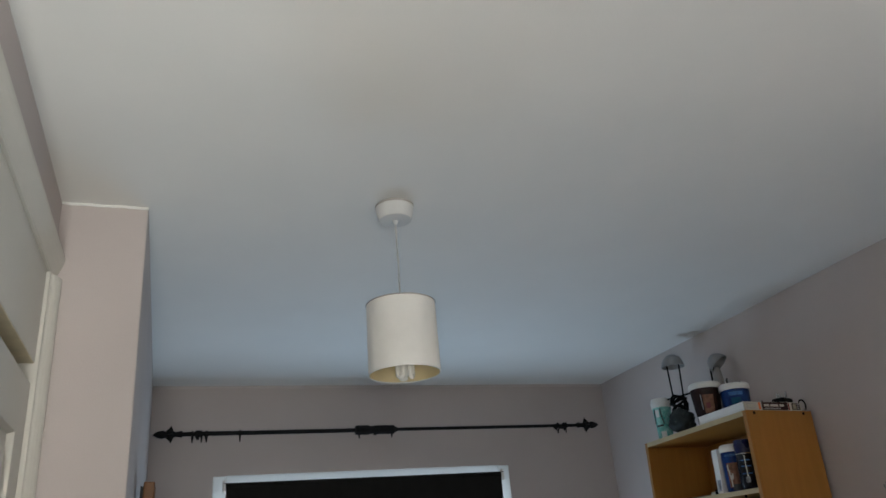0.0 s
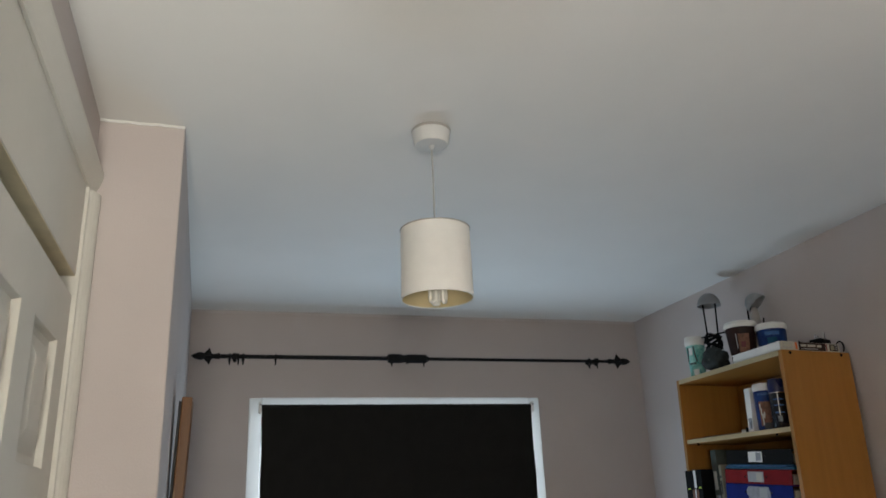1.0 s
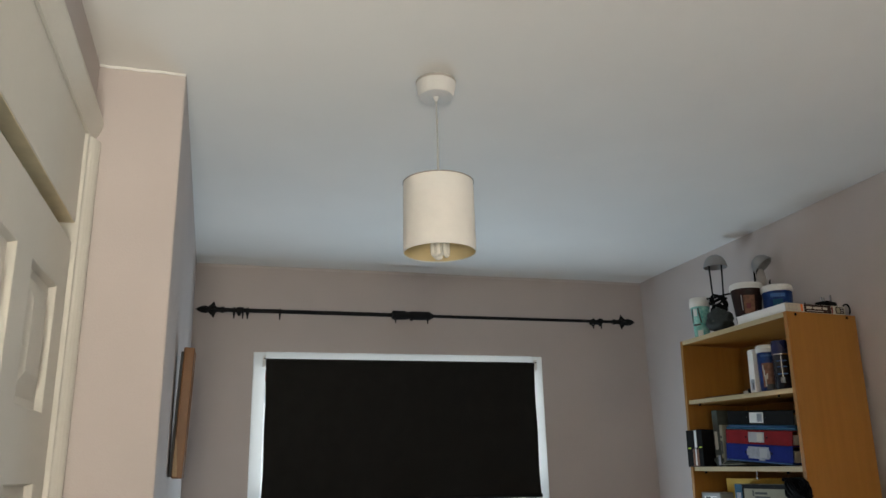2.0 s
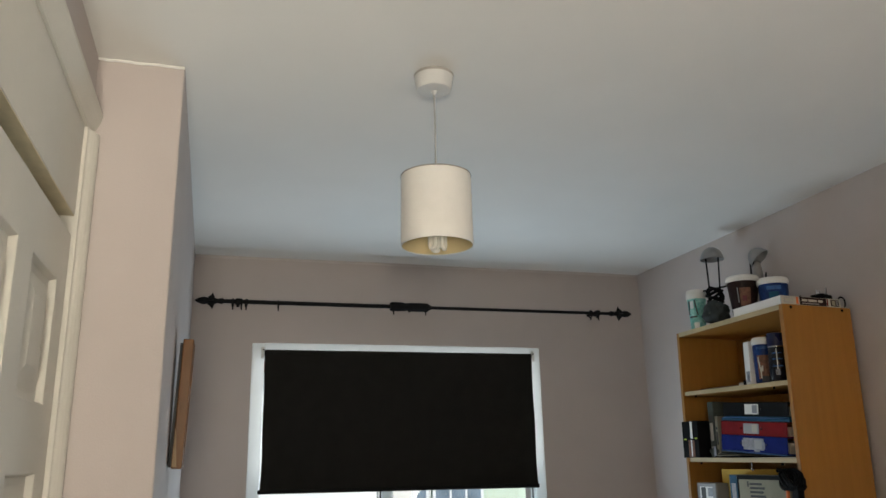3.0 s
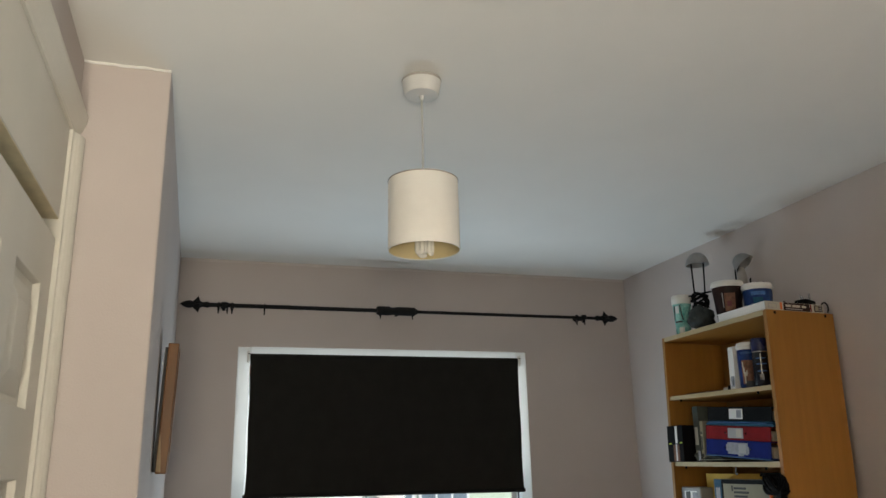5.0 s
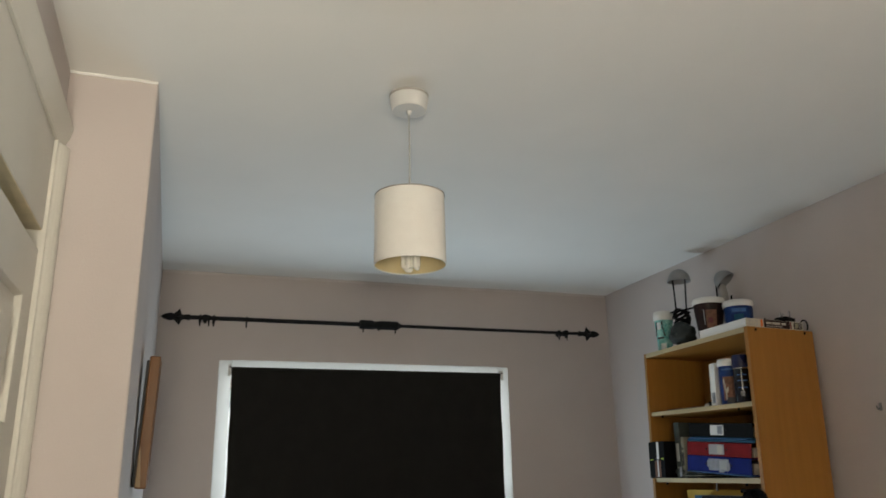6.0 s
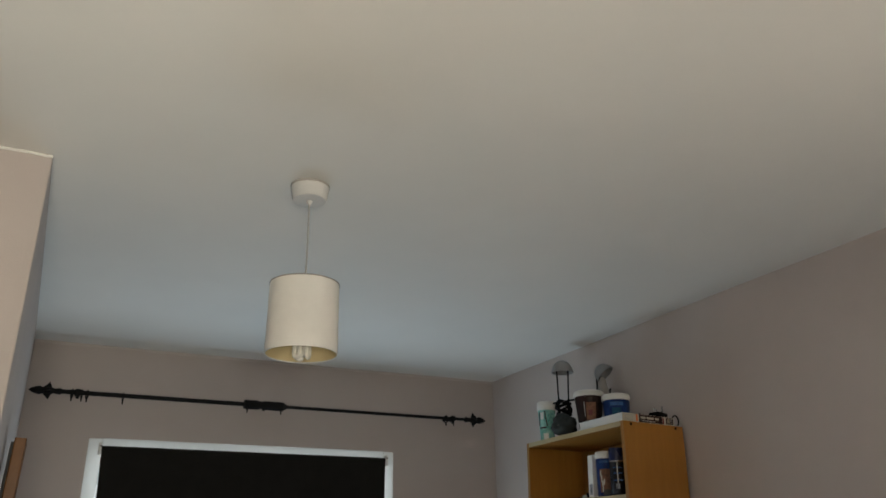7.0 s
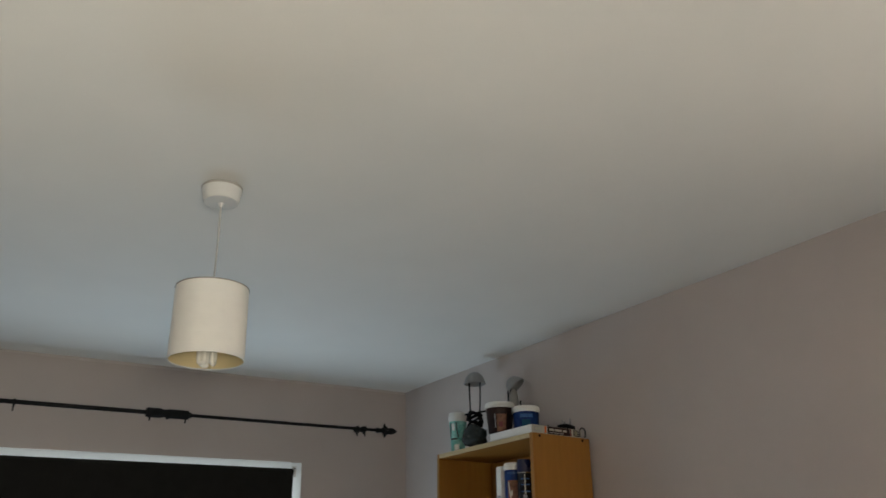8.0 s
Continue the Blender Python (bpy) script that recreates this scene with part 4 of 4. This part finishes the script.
gift = thing("black_gift_box", (1.886, 3.1165, on_shelf(SH2, 3.1165)), "black boxed bottle set with a shiny strip and tan label", "box")
part("box", box(0, 0, 0, 0.075, 0.105, 0.136, 0.001), M_BLACK, gift)
# foil strips in plain white, their gleam put into the colour
part("strip", box(-0.0008, 0.036, 0.070, 0, 0.050, 0.134), M_CARD, gift, "foil strip painted white for its gleam")
part("strip", box(-0.0010, 0.042, 0.004, 0, 0.049, 0.066), M_CARD, gift, "foil strip painted white for its gleam")
part("label", box(-0.0006, 0.028, 0.002, 0, 0.066, 0.064), M_PINKPR, gift, "tan label")
part("print", box(-0.0009, 0.078, 0.066, 0, 0.094, 0.071), M_LIME, gift)
part("print", box(-0.0009, 0.006, 0.068, 0, 0.022, 0.073), M_LIME, gift)
crum = thing("crumpled_packet", (1.940, 3.085, on_shelf(SH2, 3.085)), "small crumpled dark packet in front of the books", "packet")
part("packet", blob(0.022, (-0.006, 0, 0.020), (0.5, 1.2, 0.9), 0.45, 2.0, 3), M_GREEN, crum)
part("tag", box(-0.021, -0.026, 0.004, -0.019, -0.012, 0.040, 0.0005), M_SILVER, crum)

# ---- third shelf ----
S3 = 1.18 + 0.0003
grey_box = thing("grey_media_box", (1.926, 3.090, S3), "grey plastic case with a white picture label", "case")
part("case", box(0, 0, 0, 0.13, 0.125, 0.198, 0.004), M_LAMP, grey_box)
part("label", box(-0.0008, 0.022, 0.128, 0, 0.102, 0.184), M_CARD, grey_box, "white label with a dark picture")
part("print", box(-0.0014, 0.064, 0.140, -0.0008, 0.092, 0.182), M_INK, grey_box)
part("print", box(-0.0014, 0.020, 0.150, -0.0008, 0.050, 0.180), M_SILVER, grey_box)
part("clasp", box(-0.004, 0.050, 0.104, 0, 0.075, 0.116, 0.001), M_CHROME, grey_box)
yel = thing("yellow_folder", (1.980, 2.690, S3), "yellow card folder standing behind a cream box", "folder")
part("board", box(0, 0, 0, 0.003, 0.434, 0.248, 0.001), M_YELLOW, yel)
part("board", box(0.014, 0.004, 0, 0.017, 0.400, 0.242, 0.001), M_YELLOW, yel)
part("paper_block", box(0.0035, 0.008, 0.002, 0.0135, 0.394, 0.232), M_PAPER, yel)
cream = thing("cream_box", (1.922, 2.690, S3), "cream printed cardboard box with dark lines of writing", "box")
part("box", box(0, 0, 0, 0.05, 0.310, 0.230, 0.0015), M_CREAM, cream)
part("print", box(-0.0006, 0.266, 0.002, 0, 0.306, 0.228), M_TEAL, cream, "grey-blue side panel")
part("print", box(-0.0010, 0.274, 0.03, -0.0006, 0.298, 0.20), M_SILVER, cream)
part("print", box(-0.0006, 0.002, 0.002, 0, 0.250, 0.112), M_MAROON, cream, "maroon lower panel")
part("print", box(-0.0008, 0.002, 0.214, 0, 0.264, 0.2285), M_BLACK, cream, "dark upper edge")
part("print", box(-0.0010, 0.256, 0.002, 0, 0.265, 0.216), M_BLACK, cream)
bars(cream, 0, 0.100, 0.197, 0.126, 0.206, 6, M_INK, depth=0.0009, seed=3)
part("print", box(-0.0006, 0.203, 0.190, 0, 0.210, 0.208), M_INK, cream)
tri = bmesh.new()
vs = [tri.verts.new((xx, yy, zz)) for xx in (-0.0009, 0.0) for yy, zz in ((0.096, 0.126), (0.072, 0.126), (0.082, 0.140), (0.083, 0.160))]
for f in ((0, 1, 2, 3), (7, 6, 5, 4), (0, 4, 5, 1), (1, 5, 6, 2), (2, 6, 7, 3), (3, 7, 4, 0)):
    tri.faces.new([vs[k] for k in f])
bmesh.ops.recalc_face_normals(tri, faces=tri.faces[:])
part("print", tri, M_INK, cream)
cab = thing("cable_bundle", (1.888, 2.640, 1.392), "bundle of thick black cable spilling over the shelf front", "cable")
rnd = random.Random(9)
for k in range(8):
    ph = rnd.uniform(0, 6.28)
    pts = [(0.018 * math.sin(a * 0.5 + ph) + 0.006, 0.045 * math.cos(a * 0.45 + ph) + 0.004 * k - 0.012, 0.030 * math.sin(a * 0.45 + ph * 1.3) + 0.006) for a in range(15)]
    part("strand", tube(pts, 0.0055, 7), M_BLACK, cab, smooth=True)
part("plug", shift(box(-0.014, -0.052, -0.075, 0.010, -0.018, -0.010, 0.006), 0, 0, 0), M_BLACK, cab)
part("tail", tube([(-0.008, 0.006, -0.02), (-0.012, 0.004, -0.08), (-0.004, 0.006, -0.16), (0.004, 0.0, -0.21)], 0.006, 8), M_ORANGE, cab, "orange cable tail", smooth=True)
part("tail", tube([(0.0, -0.02, -0.01), (-0.012, -0.018, -0.09), (-0.006, -0.022, -0.17), (0.002, -0.02, -0.206)], 0.007, 8), M_BLACK, cab, smooth=True)
hook = thing("cup_hook", (1.925, 2.868, SH2 - 0.016), "small bright metal hook under the shelf", "hook")
part("hook", tube([(0, 0, 0.001), (0, 0, -0.012), (0, 0.004, -0.020), (0, 0.001, -0.026), (0, -0.006, -0.024)], 0.0028, 8), M_CHROME, hook, smooth=True)

SETTING = Matrix()
nail = thing("wall_hook", (2.2, 2.395, 1.675), "small dull grey hook on the wall past the bookcase", "hook")
part("plate", box(-0.004, -0.005, -0.012, 0.0005, 0.005, 0.012, 0.001), M_LAMP, nail)
part("peg", tube([(-0.003, 0, -0.004), (-0.012, 0, -0.008), (-0.016, 0, -0.004), (-0.017, 0, 0.004)], 0.0025, 8), M_LAMP, nail, smooth=True)

# ---- outside the window ----
structure("lower_storey", box(-0.46, -0.56, -2.81, 2.51, 4.31, -0.131), M_WHITEREN, "plain rendered storey beneath the bedroom", "wall")
structure("ground", box(-400, -400, -3.2, 400, 900, -2.8), M_GROUND, "grass and paving far below the window", "ground")


def house(name, x0, x1, y, top, material, label, wins):
    ob = thing(name, (x0, y, -2.8), label, "house")
    w, h = x1 - x0, top + 2.8
    part("wall", box(0, 0, 0, w, 7, h), material, ob)
    rf = bmesh.new()
    vs = [rf.verts.new(c) for c in ((-0.3, -0.4, h), (w + 0.3, -0.4, h), (w + 0.3, 7.4, h), (-0.3, 7.4, h), (-0.3, 3.5, h + 2.4), (w + 0.3, 3.5, h + 2.4))]
    for f in ((0, 1, 5, 4), (2, 3, 4, 5), (0, 4, 3), (1, 2, 5), (0, 3, 2, 1)):
        rf.faces.new([vs[i] for i in f])
    part("roof", rf, M_ROOF, ob)
    for a, c, z0, z1 in wins:
        fr = part("window", box(a - x0, -0.06, z0 + 2.8, c - x0, 0.02, z1 + 2.8, 0.01), M_WHITEREN, ob, "white framed window")
        n = 3 if c - a > 0.5 else 1
        pw = (c - a - 0.08) / n
        for i in range(n):
            part("pane", box(a - x0 + 0.06 + i * pw, -0.075, z0 + 2.86, a - x0 + 0.02 + (i + 1) * pw, -0.065, z1 + 2.74), M_FARGLASS, fr)
    return ob


house("white_house", -7.0, 2.75, 14.0, 3.0, M_WHITEREN, "white rendered house across the gardens", ((-3.0, -1.6, 0.6, 1.9),))
house("cream_house", 2.78, 3.60, 13.6, 2.6, M_CREAMREN, "narrow cream rendered house across the gardens", ((3.28, 3.56, 0.3, 1.7),))
house("green_house", 3.63, 12.0, 14.0, 3.0, M_GREENREN, "pale green rendered house across the gardens", ((3.72, 4.66, 0.62, 1.9), (7.0, 8.4, 0.6, 1.9)))
